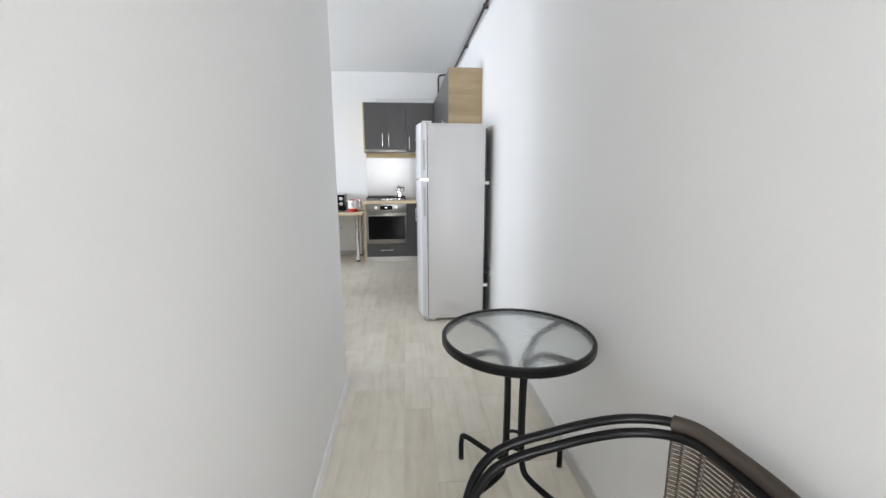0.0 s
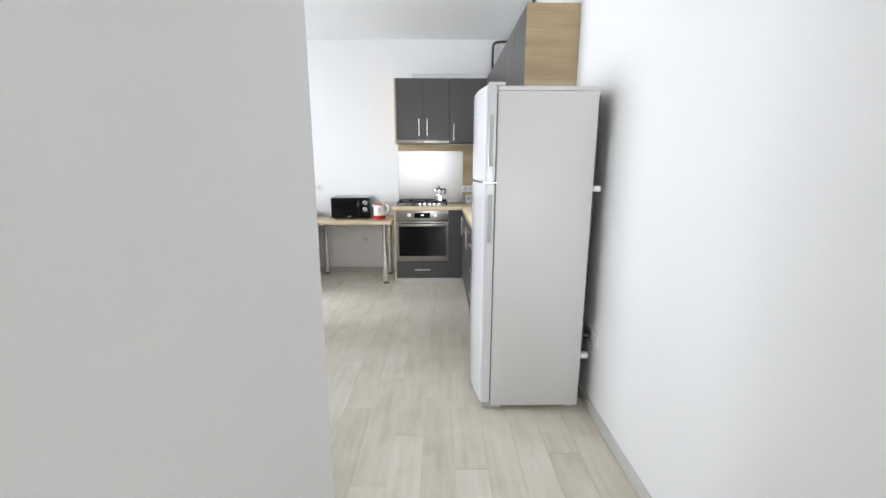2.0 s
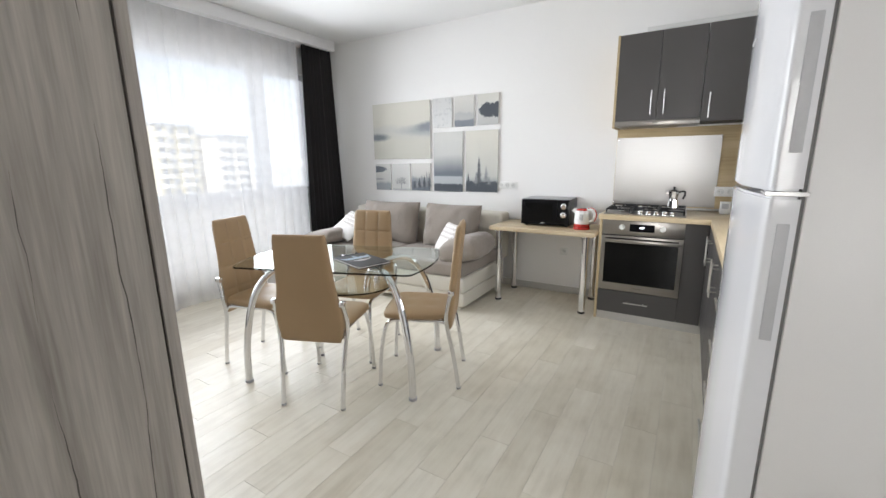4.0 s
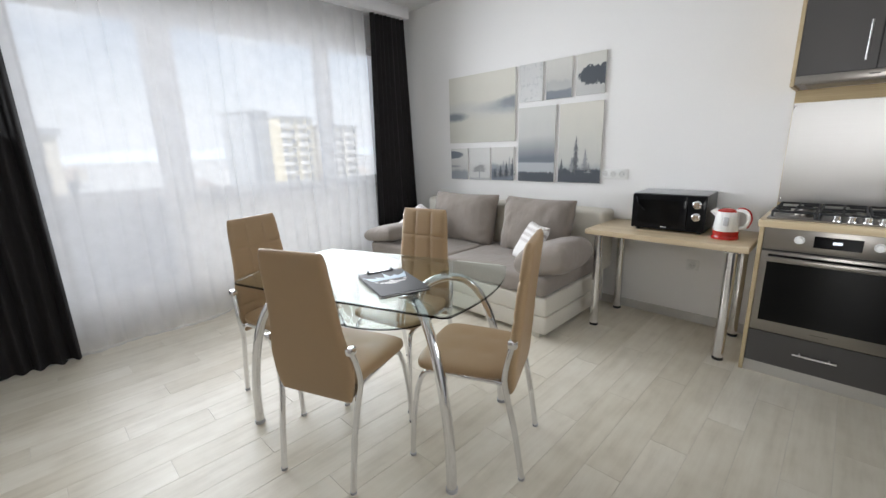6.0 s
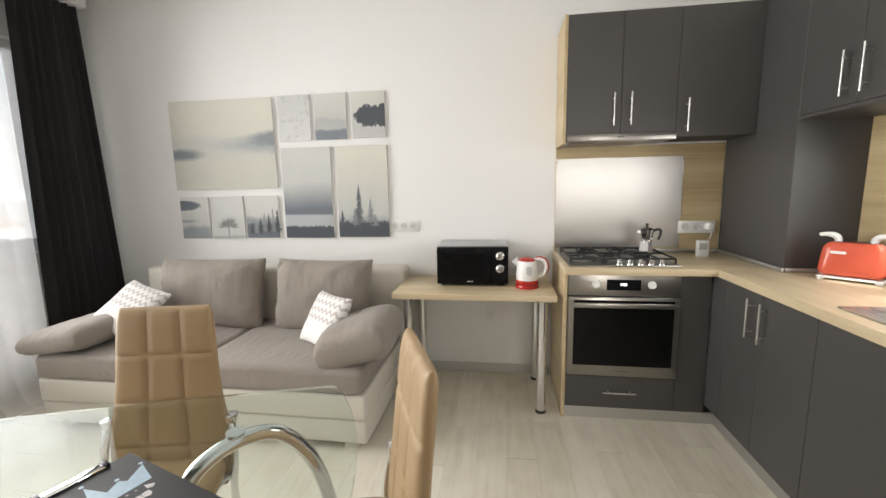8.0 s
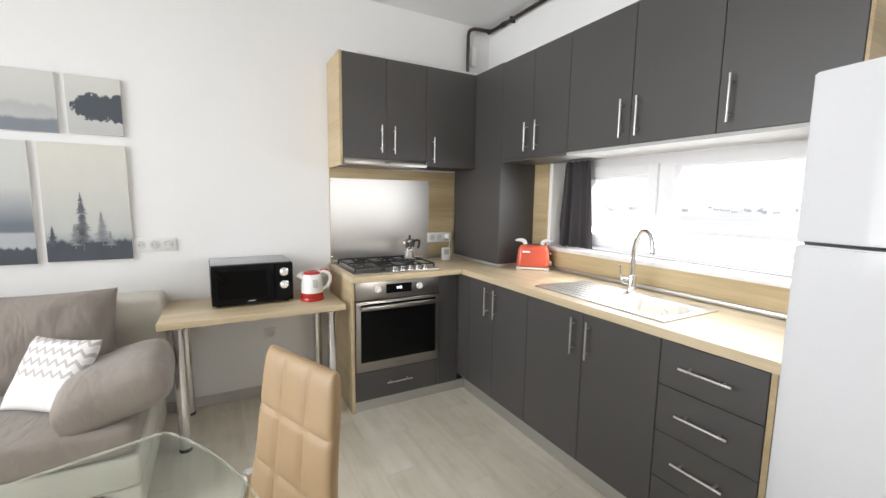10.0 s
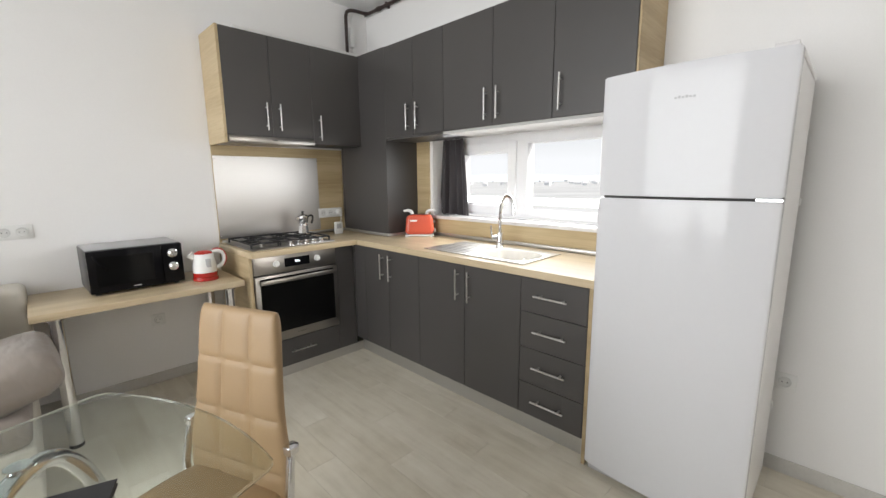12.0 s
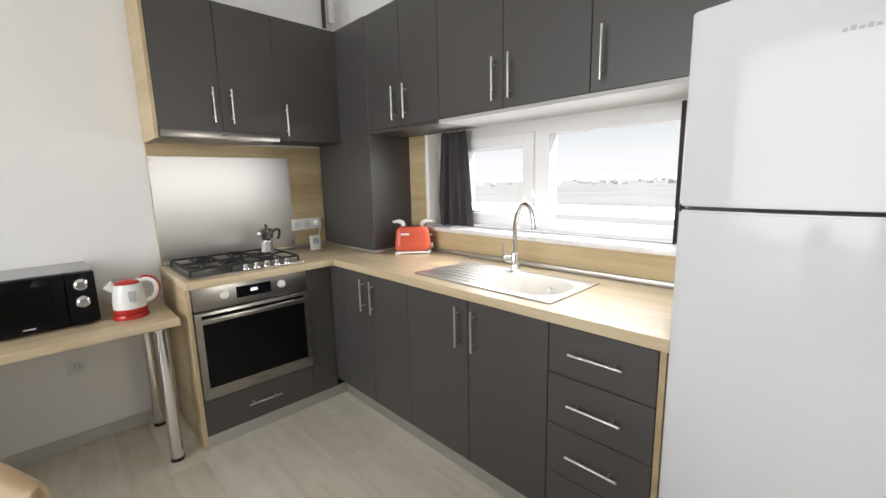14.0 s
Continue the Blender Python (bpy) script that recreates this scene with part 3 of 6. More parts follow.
# ---------------------------------------------------------------- windows
def pvc_window(name, x, y0, y1, z0, z1, panes, label, depth=0.07, frame_w=0.05):
    """A white plastic window in a wall along y at x; panes: (y0, y1, z0, z1, sash?) of the clear glass."""
    w = tagged(new(name), label, "window", "", "structure")
    w.location = (x, (y0 + y1) / 2, z0)
    cy = (y0 + y1) / 2
    q = bmesh.new()
    ys = sorted({y0, y1, *(p[0] for p in panes), *(p[1] for p in panes)})
    for a, b in zip(ys, ys[1:]):
        hit = [p for p in panes if p[0] <= a + 1e-6 and p[1] >= b - 1e-6]
        spans, z = [], z0
        for p in sorted(hit, key=lambda k: k[2]):
            spans.append((z, p[2]))
            z = p[3]
        spans.append((z, z1))
        for c, d in spans:
            if d > c + 1e-4:
                box(-depth / 2, depth / 2, a - cy, b - cy, c - z0, d - z0, bm=q)
    bmesh.ops.remove_doubles(q, verts=q.verts, dist=1e-5)
    part("window_frame", q, PVC, w, smooth=False)
    for a, b, c, d, sash in panes:
        g = part("pane", box(-0.006, 0.006, a - cy - 0.005, b - cy + 0.005, c - z0 - 0.005, d - z0 + 0.005), PANE, w, "clear glass pane", False)
        g.visible_shadow = False
        bead = bmesh.new()
        for lo, hi, c0, d0 in ((a - 0.012, a, c - 0.012, d + 0.012), (b, b + 0.012, c - 0.012, d + 0.012), (a, b, c - 0.012, c), (a, b, d, d + 0.012)):
            for s in (-1, 1):
                box(s * depth / 2, s * (depth / 2 + 0.006), lo - cy, hi - cy, c0 - z0, d0 - z0, bm=bead)
        part("glazing_bead", bead, PVC, w, smooth=False)
        if sash:
            s = bmesh.new()
            e = 0.075
            side = -1 if x > 0 else 1
            for lo, hi, c0, d0 in ((a - e, a - 0.014, c - e, d + e), (b + 0.014, b + e, c - e, d + e), (a - 0.014, b + 0.014, c - e, c - 0.014), (a - 0.014, b + 0.014, d + 0.014, d + e)):
                box(side * depth / 2, side * (depth / 2 + 0.02), lo - cy, hi - cy, c0 - z0, d0 - z0, 0.003, 1, bm=s)
            part("sash", s, PVC, w, smooth=False)
    return w


pvc_window("window_1", 0.752, KW[0], KW[1], KW[2] + 0.02, KW[3], [(6.434, 6.862, 1.17, 1.53, True), (5.62, 6.27, 1.132, 1.586, False)],
           "white plastic kitchen window with two clear panes")
pvc_window("window_2", WEST - 0.10, BW[0], BW[1], BW[2], BW[3], [(5.585, 6.825, 1.05, 2.335, True), (6.98, 7.54, 1.05, 2.335, False)],
           "wide white plastic window behind sheer curtain")
pvc_window("door_1", WEST - 0.10, BD[0], BD[1], BD[2], BD[3], [(4.69, 5.365, 1.08, 2.325, False), (4.69, 5.365, 0.30, 0.98, False)],
           "white plastic balcony door with two glass panes")
tagged(part("window_sill", box(EAST - 0.025, 0.73, KW[0] - 0.03, KW[1] + 0.03, KW[2] - 0.022, KW[2] + 0.004, 0.004), MARBLE, None, ""),
       "white marble sill with dark veins under kitchen window", "sill", "", "structure")
tagged(part("window_sill", box(WEST - 0.06, WEST + 0.05, BW[0] + 0.01, BW[1], BW[2] - 0.03, BW[2] - 0.002, 0.004), MARBLE, None, ""),
       "white marble sill behind the sheer curtain", "sill", "", "structure")
setting("balcony_slab", box(-5.85, WEST - 0.28, 3.0, 8.2, -0.25, -0.02), SKIRTING, "grey balcony floor outside the glass door")
setting("balcony_parapet", box(-5.85, -5.72, 3.0, 8.2, -0.02, 0.96, 0.01), WHITE_WALL, "solid white balcony parapet")


# ---------------------------------------------------------------- curtains
def drape(name, line, z0, z1, folds, deep, mat, seed, parent, flare=0.0, rows=26, puddle=0.0, per=10, widen=0.0, overlap=0.0):
    """Hanging cloth along a line in plan: folds grow deeper and drift towards the hem."""
    n = folds * per
    q = bmesh.new()
    pts = [Vector(p) for p in line]
    a, b = pts[0], pts[-1]
    out = Vector((-(b - a).y, (b - a).x)).normalized()
    grid = []
    for i in range(rows + 1):
        h = i / rows
        z = z1 + (z0 - z1) * h
        row = []
        for j in range(n + 1):
            s = j / n
            drift = 0.012 * noise.noise((s * 7 + seed, h * 1.2, 0))
            base = a.lerp(b, min(max(s + drift, 0), 1)) if len(pts) == 2 else a.lerp(b, s)
            base = (a + b) / 2 + (base - (a + b) / 2) * (1 + widen * h)
            swell = 0.55 + 0.45 * noise.noise((s * folds * 0.45 + seed, h * 0.7, 2.0))
            wave = math.sin(2 * math.pi * folds * s + 2.2 * noise.noise((s * 4 + seed, 0, h * 0.5)))
            push = deep * (0.55 + 0.45 * h) * wave * swell + flare * h ** 1.6 * (1 if puddle == 0 else 0.4)
            pos = Vector((base.x, base.y)) + out * push
            if overlap:
                turn = 2 * math.pi * folds * s + 2.2 * noise.noise((s * 4 + seed, 0, h * 0.5))
                pos += (b - a).normalized() * overlap * swell * math.cos(turn)
            lie = z
            if puddle:
                lie = max(z1 + (z0 - z1) * h * 1.045, z0 + 0.006 * (1 + wave) * (h > 0.95))
                k = max(0.0, (h - 0.82) / 0.18)
                pos += out * puddle * k ** 2.2 * max(0.1, 0.45 + 1.1 * noise.noise((s * 4.5 + seed, 3.0, 0)))
            row.append(q.verts.new((pos.x, pos.y, lie + (0.012 * abs(noise.noise((s * 12, 1, seed))) if i == rows else 0))))
        grid.append(row)
    for i in range(rows):
        for j in range(n):
            q.faces.new((grid[i][j], grid[i][j + 1], grid[i + 1][j + 1], grid[i + 1][j]))
    return part(name, q, mat, parent)


rail = tagged(part("curtain_rail", box(-4.32, -4.10, SOUTH + 0.01, 7.78, 2.675, TOP - 0.001, 0.006), PVC, None), "white ceiling curtain rail box along the window wall", "curtain rail")
e = thing("sheer_curtain", pose(-4.225, 5.9, 0), "long white sheer voile curtain pooling on the floor", "curtain")
drape("cloth", [(0.03, 1.37), (0.03, -1.45)], 0.012, 2.674, 24, 0.02, SHEER, 3.1, e, puddle=0.30, per=14, overlap=0.02, rows=48)
e = thing("black_curtain", pose(-4.165, 7.535, 0), "heavy black curtain gathered beside the window", "curtain", "black curtains")
drape("cloth", [(0, 0.215), (0, -0.225)], 0.015, 2.674, 8, 0.042, CURTAIN, 8.4, e, flare=0.02, per=14, widen=0.42)
e = thing("black_curtain", pose(-4.12, 4.35, 0), "heavy black curtain gathered beside balcony door", "curtain", "black curtains")
drape("cloth", [(0, 0.26), (0, -0.45)], 0.012, 2.674, 8, 0.05, CURTAIN, 1.7, e, flare=0.08, per=14)
e = thing("kitchen_curtain", pose(0.645, 6.905, 1.05), "short grey curtain gathered beside kitchen window", "curtain", "kitchen curtains")
drape("cloth", [(0, 0.115), (0, -0.105)], 0.018, 0.60, 4, 0.04, GREY_CURTAIN, 5.5, e, per=18, widen=0.5)
e = thing("kitchen_curtain", pose(0.645, 5.575, 1.05), "short grey curtain gathered beside kitchen window", "curtain", "kitchen curtains")
drape("cloth", [(0, 0.06), (0, -0.08)], 0.018, 0.60, 4, 0.02, GREY_CURTAIN, 2.5, e, per=14)
part("curtain_wire", rod((0.645, KW[0], 1.652), (0.645, KW[1], 1.652), 0.004, 8), PVC, None).location = (0, 0, 0)
tagged(bpy.data.objects["curtain_wire"], "thin white curtain wire across kitchen window", "curtain rail")


# ---------------------------------------------------------------- kitchen
FRONT_X, FRONT_Y = -0.017, 7.335       # door fronts of the two base runs
UP_X, UP_Y = 0.25, 7.565              # door fronts of the two wall-cabinet runs
WT = 0.905                            # worktop


def bar_handle(parent, x, y, z, length, along, out):
    """A slim bar handle on two posts. along: 'x', 'y' or 'z'; out: the way it stands off the front."""
    o, a = Vector(out), Vector({"x": (1, 0, 0), "y": (0, 1, 0), "z": (0, 0, 1)}[along])
    c = Vector((x, y, z)) + o * 0.03
    q = tube([c - a * length / 2, c + a * length / 2], 0.0049, 10)
    for s in (-1, 1):
        p = c + a * s * (length / 2 - 0.03)
        tube([p - o * 0.03, p], 0.0045, 8, bm=q)
    return part("handle", q, HANDLE, parent, "brushed steel bar handle")


def unit(name, m, label, group, boxes, fronts, inner=GREY_INNER):
    """A cabinet: carcass boxes, then fronts (box, part name, handle) in the cabinet's own space."""
    c = thing(name, m, label, "cabinet", group)
    q = bmesh.new()
    for b in boxes:
        box(*b, bm=q)
    part("body", q, inner, c, smooth=False)
    for b, kind, h in fronts:
        f = part(kind, box(*b, 0.0015, 1), GREY, c, smooth=False)
        if h:
            bar_handle(f, *h)
    return c


# base units along the east wall (space: x from the wall's door fronts, y along, z from the floor)
def base_unit(y0, y1, doors, label, top=0.862):
    cy = (y0 + y1) / 2
    fr = []
    if doors == "drawers":
        zs = [0.125, 0.304, 0.495, 0.685, 0.864]
        for k in range(4):
            z0, z1 = zs[k] + 0.0015, zs[k + 1] - 0.0015
            fr.append(((0, 0.018, y0 - cy + 0.0015, y1 - cy - 0.0015, z0, z1), "drawer_front", (0, 0, (z0 + z1) / 2 + 0.006, 0.18, "y", (-1, 0, 0))))
    else:
        for k, (a, b, hy) in enumerate(doors):
            fr.append(((0, 0.018, a - cy + 0.0015, b - cy - 0.0015, 0.125, 0.864), "door", (0, hy - cy, 0.745, 0.18, "z", (-1, 0, 0))))
    return unit("base_cabinet", pose(FRONT_X, cy, 0), label, "base cabinets", [(0.0185, EAST - FRONT_X - 0.02, y0 - cy + 0.001, y1 - cy - 0.001, 0.121, top)], fr)


base_unit(6.59, 7.185, [(6.59, 6.907, 6.874), (6.907, 7.185, 6.967)], "anthracite base cabinet with two doors and bar handles")
base_unit(5.81, 6.59, [(5.81, 6.195, 6.152), (6.195, 6.59, 6.243)], "anthracite sink cabinet with two doors and bar handles", 0.74)
du = base_unit(5.450, 5.81, "drawers", "anthracite drawer unit with four drawers and bar handles")
part("side_panel", box(0.001, EAST - FRONT_X - 0.012, 5.431 - 5.63, 5.449 - 5.63, 0.0, 0.865, 0.001, 1), OAK_SHADED_X, du, "light oak end panel, shade put into its colour")
tagged(part("plinth", box(0.043, 0.059, 5.4505, 7.342, 0.0, 0.12, 0.001, 1), ALU, None, smooth=False), "grey aluminium plinth under the base cabinets", "plinth", "plinths")
tagged(part("plinth", box(-0.772, 0.059, 7.343, 7.359, 0.0, 0.068, 0.001, 1), ALU, None, smooth=False), "grey aluminium plinth under the oven cabinet", "plinth", "plinths")

# oven cabinet
oc = thing("oven_cabinet", pose(-0.475, FRONT_Y, 0), "anthracite oven housing with bottom drawer and oak side", "cabinet")
q = bmesh.new()
for b in ((-0.297, 0.44, 0.05, 0.535, 0.0695, 0.262), (-0.297, -0.291, 0.02, 0.555, 0.262, 0.864), (0.296, 0.44, 0.02, 0.555, 0.262, 0.864), (-0.291, 0.296, 0.535, 0.555, 0.262, 0.864)):
    box(*b, bm=q)
part("body", q, GREY_INNER, oc, smooth=False)
d = part("drawer_front", box(-0.297, 0.296, 0, 0.018, 0.070, 0.262, 0.0015, 1), GREY, oc, smooth=False)
bar_handle(d, 0.0, 0, 0.175, 0.18, "x", (0, -1, 0))
part("filler_panel", box(0.299, 0.457, 0, 0.018, 0.070, 0.864, 0.0015, 1), GREY, oc, smooth=False)
part("corner_filler", box(0.4575, 0.4755, -0.149, -0.001, 0.125, 0.864, 0.0015, 1), GREY, oc, smooth=False)
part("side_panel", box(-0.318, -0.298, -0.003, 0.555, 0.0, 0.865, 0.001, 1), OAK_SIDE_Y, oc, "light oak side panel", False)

ov = thing("oven", pose(-0.473, FRONT_Y - 0.004, 0.265), "built-in stainless steel oven with black glass door", "oven")
part("body", box(-0.288, 0.290, 0.02, 0.52, 0.0, 0.594), GREY_INNER, ov, smooth=False)
cp = part("control_panel", box(-0.296, 0.296, 0, 0.02, 0.475, 0.596, 0.002), STEEL, ov)
part("display", box(-0.09, 0.09, -0.003, 0.0, 0.508, 0.568, 0.001, 1), BLACK_GLOSS, cp, "black display with lit digits", False)
words("0:05", 0.021, pose(0.0, -0.0035, 0.54, 90), LED, cp, "digits", 0.0003)
for x in (-0.147, 0.147):
    part("knob", moved(lathe([(0.0, 0.0), (0.022, 0.0), (0.022, 0.004), (0.017, 0.006), (0.0165, 0.02), (0.015, 0.023), (0.0, 0.023)], 24), pose(x, 0, 0.54, 90)), WHITE_PLASTIC, cp)
dr = part("oven_door", box(-0.296, 0.296, -0.012, 0.02, 0.006, 0.468, 0.003), STEEL, ov)
part("oven_window", box(-0.265, 0.265, -0.0155, -0.012, 0.07, 0.452, 0.0012, 1), OVEN_GLASS, dr, "black glass window", False)
q = box(-0.275, 0.275, -0.054, -0.040, 0.418, 0.446, 0.005, 2)
for x in (-0.235, 0.235):
    tube([(x, -0.012, 0.432), (x, -0.05, 0.432)], 0.008, 10, bm=q)
part("handle", q, STEEL, dr, "brushed steel rail handle")
part("badge", box(-0.035, 0.035, -0.0128, -0.012, 0.040, 0.038), INK, dr, smooth=False)
part("vent_slot", box(-0.28, 0.28, 0.003, 0.02, 0.469, 0.474), BLACK, ov, smooth=False)

# wall cabinets along the east wall
def wall_unit(y0, y1, doors, label, z0=1.657):
    cy = (y0 + y1) / 2
    fr = [((0, 0.018, a - cy + 0.0015, b - cy - 0.0015, z0 - z0 + 0.0015, 2.305 - z0), "door", (0, hy - cy, 0.125, 0.18, "z", (-1, 0, 0))) for a, b, hy in doors]
    return unit("wall_cabinet", pose(UP_X, cy, z0), label, "wall cabinets", [(0.0185, EAST - UP_X - 0.002, y0 - cy + 0.001, y1 - cy - 0.001, 0.0, 2.305 - z0)], fr)


for y0, y1, doors, lab in ((6.62, 7.235, [(6.62, 6.917, 6.866), (6.917, 7.235, 6.965)], "anthracite wall cabinet with two doors"),
                           (5.825, 6.62, [(5.825, 6.218, 6.171), (6.218, 6.62, 6.258)], "wide anthracite wall cabinet with two doors"),
                           (5.413, 5.825, [(5.413, 5.825, 5.775)], "narrow anthracite wall cabinet with one door")):
    c = wall_unit(y0, y1, doors, lab)
    cy = (y0 + y1) / 2
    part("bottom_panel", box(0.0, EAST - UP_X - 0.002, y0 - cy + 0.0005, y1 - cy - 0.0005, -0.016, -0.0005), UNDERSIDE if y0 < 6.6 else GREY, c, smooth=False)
part("side_panel", box(0.0, EAST - UP_X - 0.002, 5.402 - cy, 5.4125 - cy, -0.016, 0.652, 0.001, 1), OAK_SHADED_X, c, "light oak end panel, shade put into its colour")

# boxed duct in the corner
tagged(part("corner_column", box(UP_X, EAST - 0.002, 7.2365, NORTH - 0.018, WT + 0.001, 2.31, 0.002, 1), GREY, None, smooth=False),
       "anthracite boxed column standing on the worktop corner", "column")

# wall cabinets along the north wall
c = unit("wall_cabinet", pose(-0.467, UP_Y, 1.645), "anthracite wall cabinet above the slim hood", "wall cabinets", [(-0.302, 0.300, 0.0185, NORTH - UP_Y - 0.001, 0.0, 0.66)],
         [((-0.302, -0.0005, 0, 0.018, 0.0, 0.66), "door", (-0.042, 0, 0.133, 0.18, "z", (0, -1, 0))), ((0.0025, 0.300, 0, 0.018, 0.0, 0.66), "door", (0.050, 0, 0.133, 0.18, "z", (0, -1, 0)))])
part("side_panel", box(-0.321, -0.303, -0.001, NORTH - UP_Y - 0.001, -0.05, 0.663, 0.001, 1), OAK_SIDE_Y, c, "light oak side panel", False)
c = unit("wall_cabinet", pose(0.042, UP_Y, 1.615), "anthracite wall cabinet with one door beside hood", "wall cabinets", [(-0.206, 0.2065, 0.0185, NORTH - UP_Y - 0.001, 0.0, 0.69)],
         [((-0.206, 0.2065, 0, 0.018, 0.0, 0.69), "door", (-0.157, 0, 0.115, 0.18, "z", (0, -1, 0)))])
hood = thing("cooker_hood", pose(-0.467, UP_Y, 1.60), "slim stainless steel pull-out hood under the cabinet", "hood")
part("body", box(-0.30, 0.30, 0.0, 0.30, 0.006, 0.043, 0.001, 1), GREY_PLASTIC, hood, smooth=False)
part("front_rail", box(-0.30, 0.30, -0.016, 0.006, 0.002, 0.044, 0.003), STEEL, hood)
part("filter", box(-0.26, 0.15, 0.03, 0.27, 0.0, 0.006, 0.002), STEEL, hood)
part("badge", box(-0.02, 0.02, -0.0168, -0.016, 0.020, 0.026), INK, hood, smooth=False)

# worktops
q = box(-0.797, EAST - 0.004, 7.276, NORTH - 0.014, WT - 0.038, WT, 0.003)
tagged(part("worktop", q, OAK, None), "light oak laminate worktop with the gas hob", "worktop", "worktops")
SX0, SX1, SY0, SY1 = 0.048, 0.438, 5.845, 6.605
BX0, BX1, BY0, BY1 = 0.092, 0.388, 5.875, 6.225
q = bmesh.new()
for b in ((-0.0215, BX0, 5.425, 7.2745), (BX1, EAST - 0.004, 5.425, 7.2745), (BX0, BX1, 5.425, BY0), (BX0, BX1, BY1, 7.2745)):
    box(*b, WT - 0.038, WT, bm=q)
bmesh.ops.remove_doubles(q, verts=q.verts, dist=1e-5)
tagged(part("worktop", q, OAK_Y, None, smooth=False), "light oak laminate worktop with the inset sink", "worktop", "worktops")
tagged(part("worktop_edge", box(-0.024, -0.022, 5.425, 7.274, WT - 0.038, WT - 0.0005, 0.0008, 1), OAK_Y, None, smooth=False), "light oak edge strip of the worktop", "trim", "", "structure")

# splashbacks
tagged(part("splashback", box(-0.785, UP_X - 0.001, NORTH - 0.012, NORTH, WT + 0.001, 1.60), OAK_PANEL, None, smooth=False), "light oak splashback panel behind the hob", "splashback", "splashbacks")
tagged(part("splashback", box(EAST - 0.012, EAST, KW[1] + 0.031, 7.235, WT + 0.001, 1.648), OAK_PANEL_Y, None, smooth=False), "light oak panel between column and window", "splashback", "splashbacks")
tagged(part("splashback", box(EAST - 0.012, EAST, 5.432, KW[1] + 0.03, WT + 0.001, KW[2] - 0.023), OAK_PANEL_Y, None, smooth=False), "light oak strip under the marble sill", "splashback", "splashbacks")
sp = thing("steel_splashback", pose(-0.386, NORTH - 0.0125, 0.935), "brushed stainless steel sheet behind the hob", "splashback")
part("sheet", box(-0.397, 0.397, -0.003, 0.0, 0.0, 0.592, 0.001, 1), STEEL_SHEET, sp, smooth=False)
for x in (-0.39, 0.39):
    for z in (0.02, 0.57):
        part("screw", moved(lathe([(0.0, 0), (0.005, 0), (0.004, 0.002), (0.0, 0.0025)], 12), pose(x, -0.003, z, 90)), CHROME, sp)
tagged(part("worktop_trim", box(EAST - 0.03, EAST - 0.0125, 5.432, 7.235, WT + 0.0005, WT + 0.026, 0.006), ALU, None), "aluminium sealing strip along the worktop", "trim", "", "structure")
tagged(part("worktop_trim", box(UP_X - 0.018, UP_X - 0.0005, 7.2185, NORTH - 0.014, WT + 0.0005, WT + 0.022, 0.005), ALU, None), "aluminium sealing strip at the column's foot", "trim", "", "structure")
tagged(part("worktop_trim", box(UP_X, EAST - 0.031, 7.2185, 7.236, WT + 0.0005, WT + 0.022, 0.005), ALU, None), "aluminium sealing strip at the column's foot", "trim", "", "structure")
tagged(part("worktop_trim", box(-0.775, UP_X - 0.019, NORTH - 0.034, NORTH - 0.0165, WT + 0.0005, WT + 0.022, 0.005), ALU, None), "aluminium sealing strip behind the hob", "trim", "", "structure")

# sink
sink = thing("sink", pose(0.28, 6.25, WT), "stainless steel inset sink with ribbed drainer", "sink")
q = bmesh.new()
rim_z = 0.006
for b in ((SX0, BX0, SY0, SY1), (BX1, SX1, SY0, SY1), (BX0, BX1, SY0, BY0), (BX0, BX1, BY1, SY1)):
    box(b[0] - 0.28, b[1] - 0.28, b[2] - 6.25, b[3] - 6.25, 0.0008, rim_z, bm=q)
bmesh.ops.remove_doubles(q, verts=q.verts, dist=1e-5)
part("rim", q, SINK, sink, smooth=False)
q = bmesh.new()
bx0, bx1, by0, by1 = BX0 - 0.28 + 0.001, BX1 - 0.28 - 0.001, BY0 - 6.25 + 0.001, BY1 - 6.25 - 0.001


def rounded_ring(x0, x1, y0, y1, r, z, n=6):
    out = []
    for cx, cy, a0 in ((x1 - r, y1 - r, 0), (x0 + r, y1 - r, 90), (x0 + r, y0 + r, 180), (x1 - r, y0 + r, 270)):
        for k in range(n + 1):
            a = radians(a0 + 90 * k / n)
            out.append((cx + r * math.cos(a), cy + r * math.sin(a), z))
    return out


rings = []
for inset, r, z in ((0.0, 0.004, rim_z), (0.005, 0.12, 0.0035), (0.016, 0.115, -0.08), (0.035, 0.10, -0.122), (0.065, 0.08, -0.138), (0.11, 0.04, -0.1465)):
    rings.append([q.verts.new(p) for p in rounded_ring(bx0 + inset, bx1 - inset, by0 + inset, by1 - inset, r, z)])
for a, b in zip(rings, rings[1:]):
    for k in range(len(a)):
        q.faces.new((a[k], a[(k + 1) % len(a)], b[(k + 1) % len(a)], b[k]))
q.faces.new(rings[-1])
part("bowl", q, BOWL, sink)
part("drain", lathe([(0.0, -0.1455), (0.04, -0.1455), (0.038, -0.142), (0.02, -0.1435), (0.0, -0.1435)], 24), CHROME, sink).location = (-0.04, -0.2, 0)
for k in range(8):
    x = -0.195 + 0.044 * k
    part("rib", tube([(x, 0.015, rim_z), (x, 0.325, rim_z)], 0.0045, 8), STEEL_Y, sink)
part("overflow", moved(lathe([(0.0, 0), (0.014, 0), (0.012, 0.002), (0.0, 0.002)], 20), pose(bx1 - 0.012, -0.2, -0.05, 0, -90, 0)), CHROME, sink)

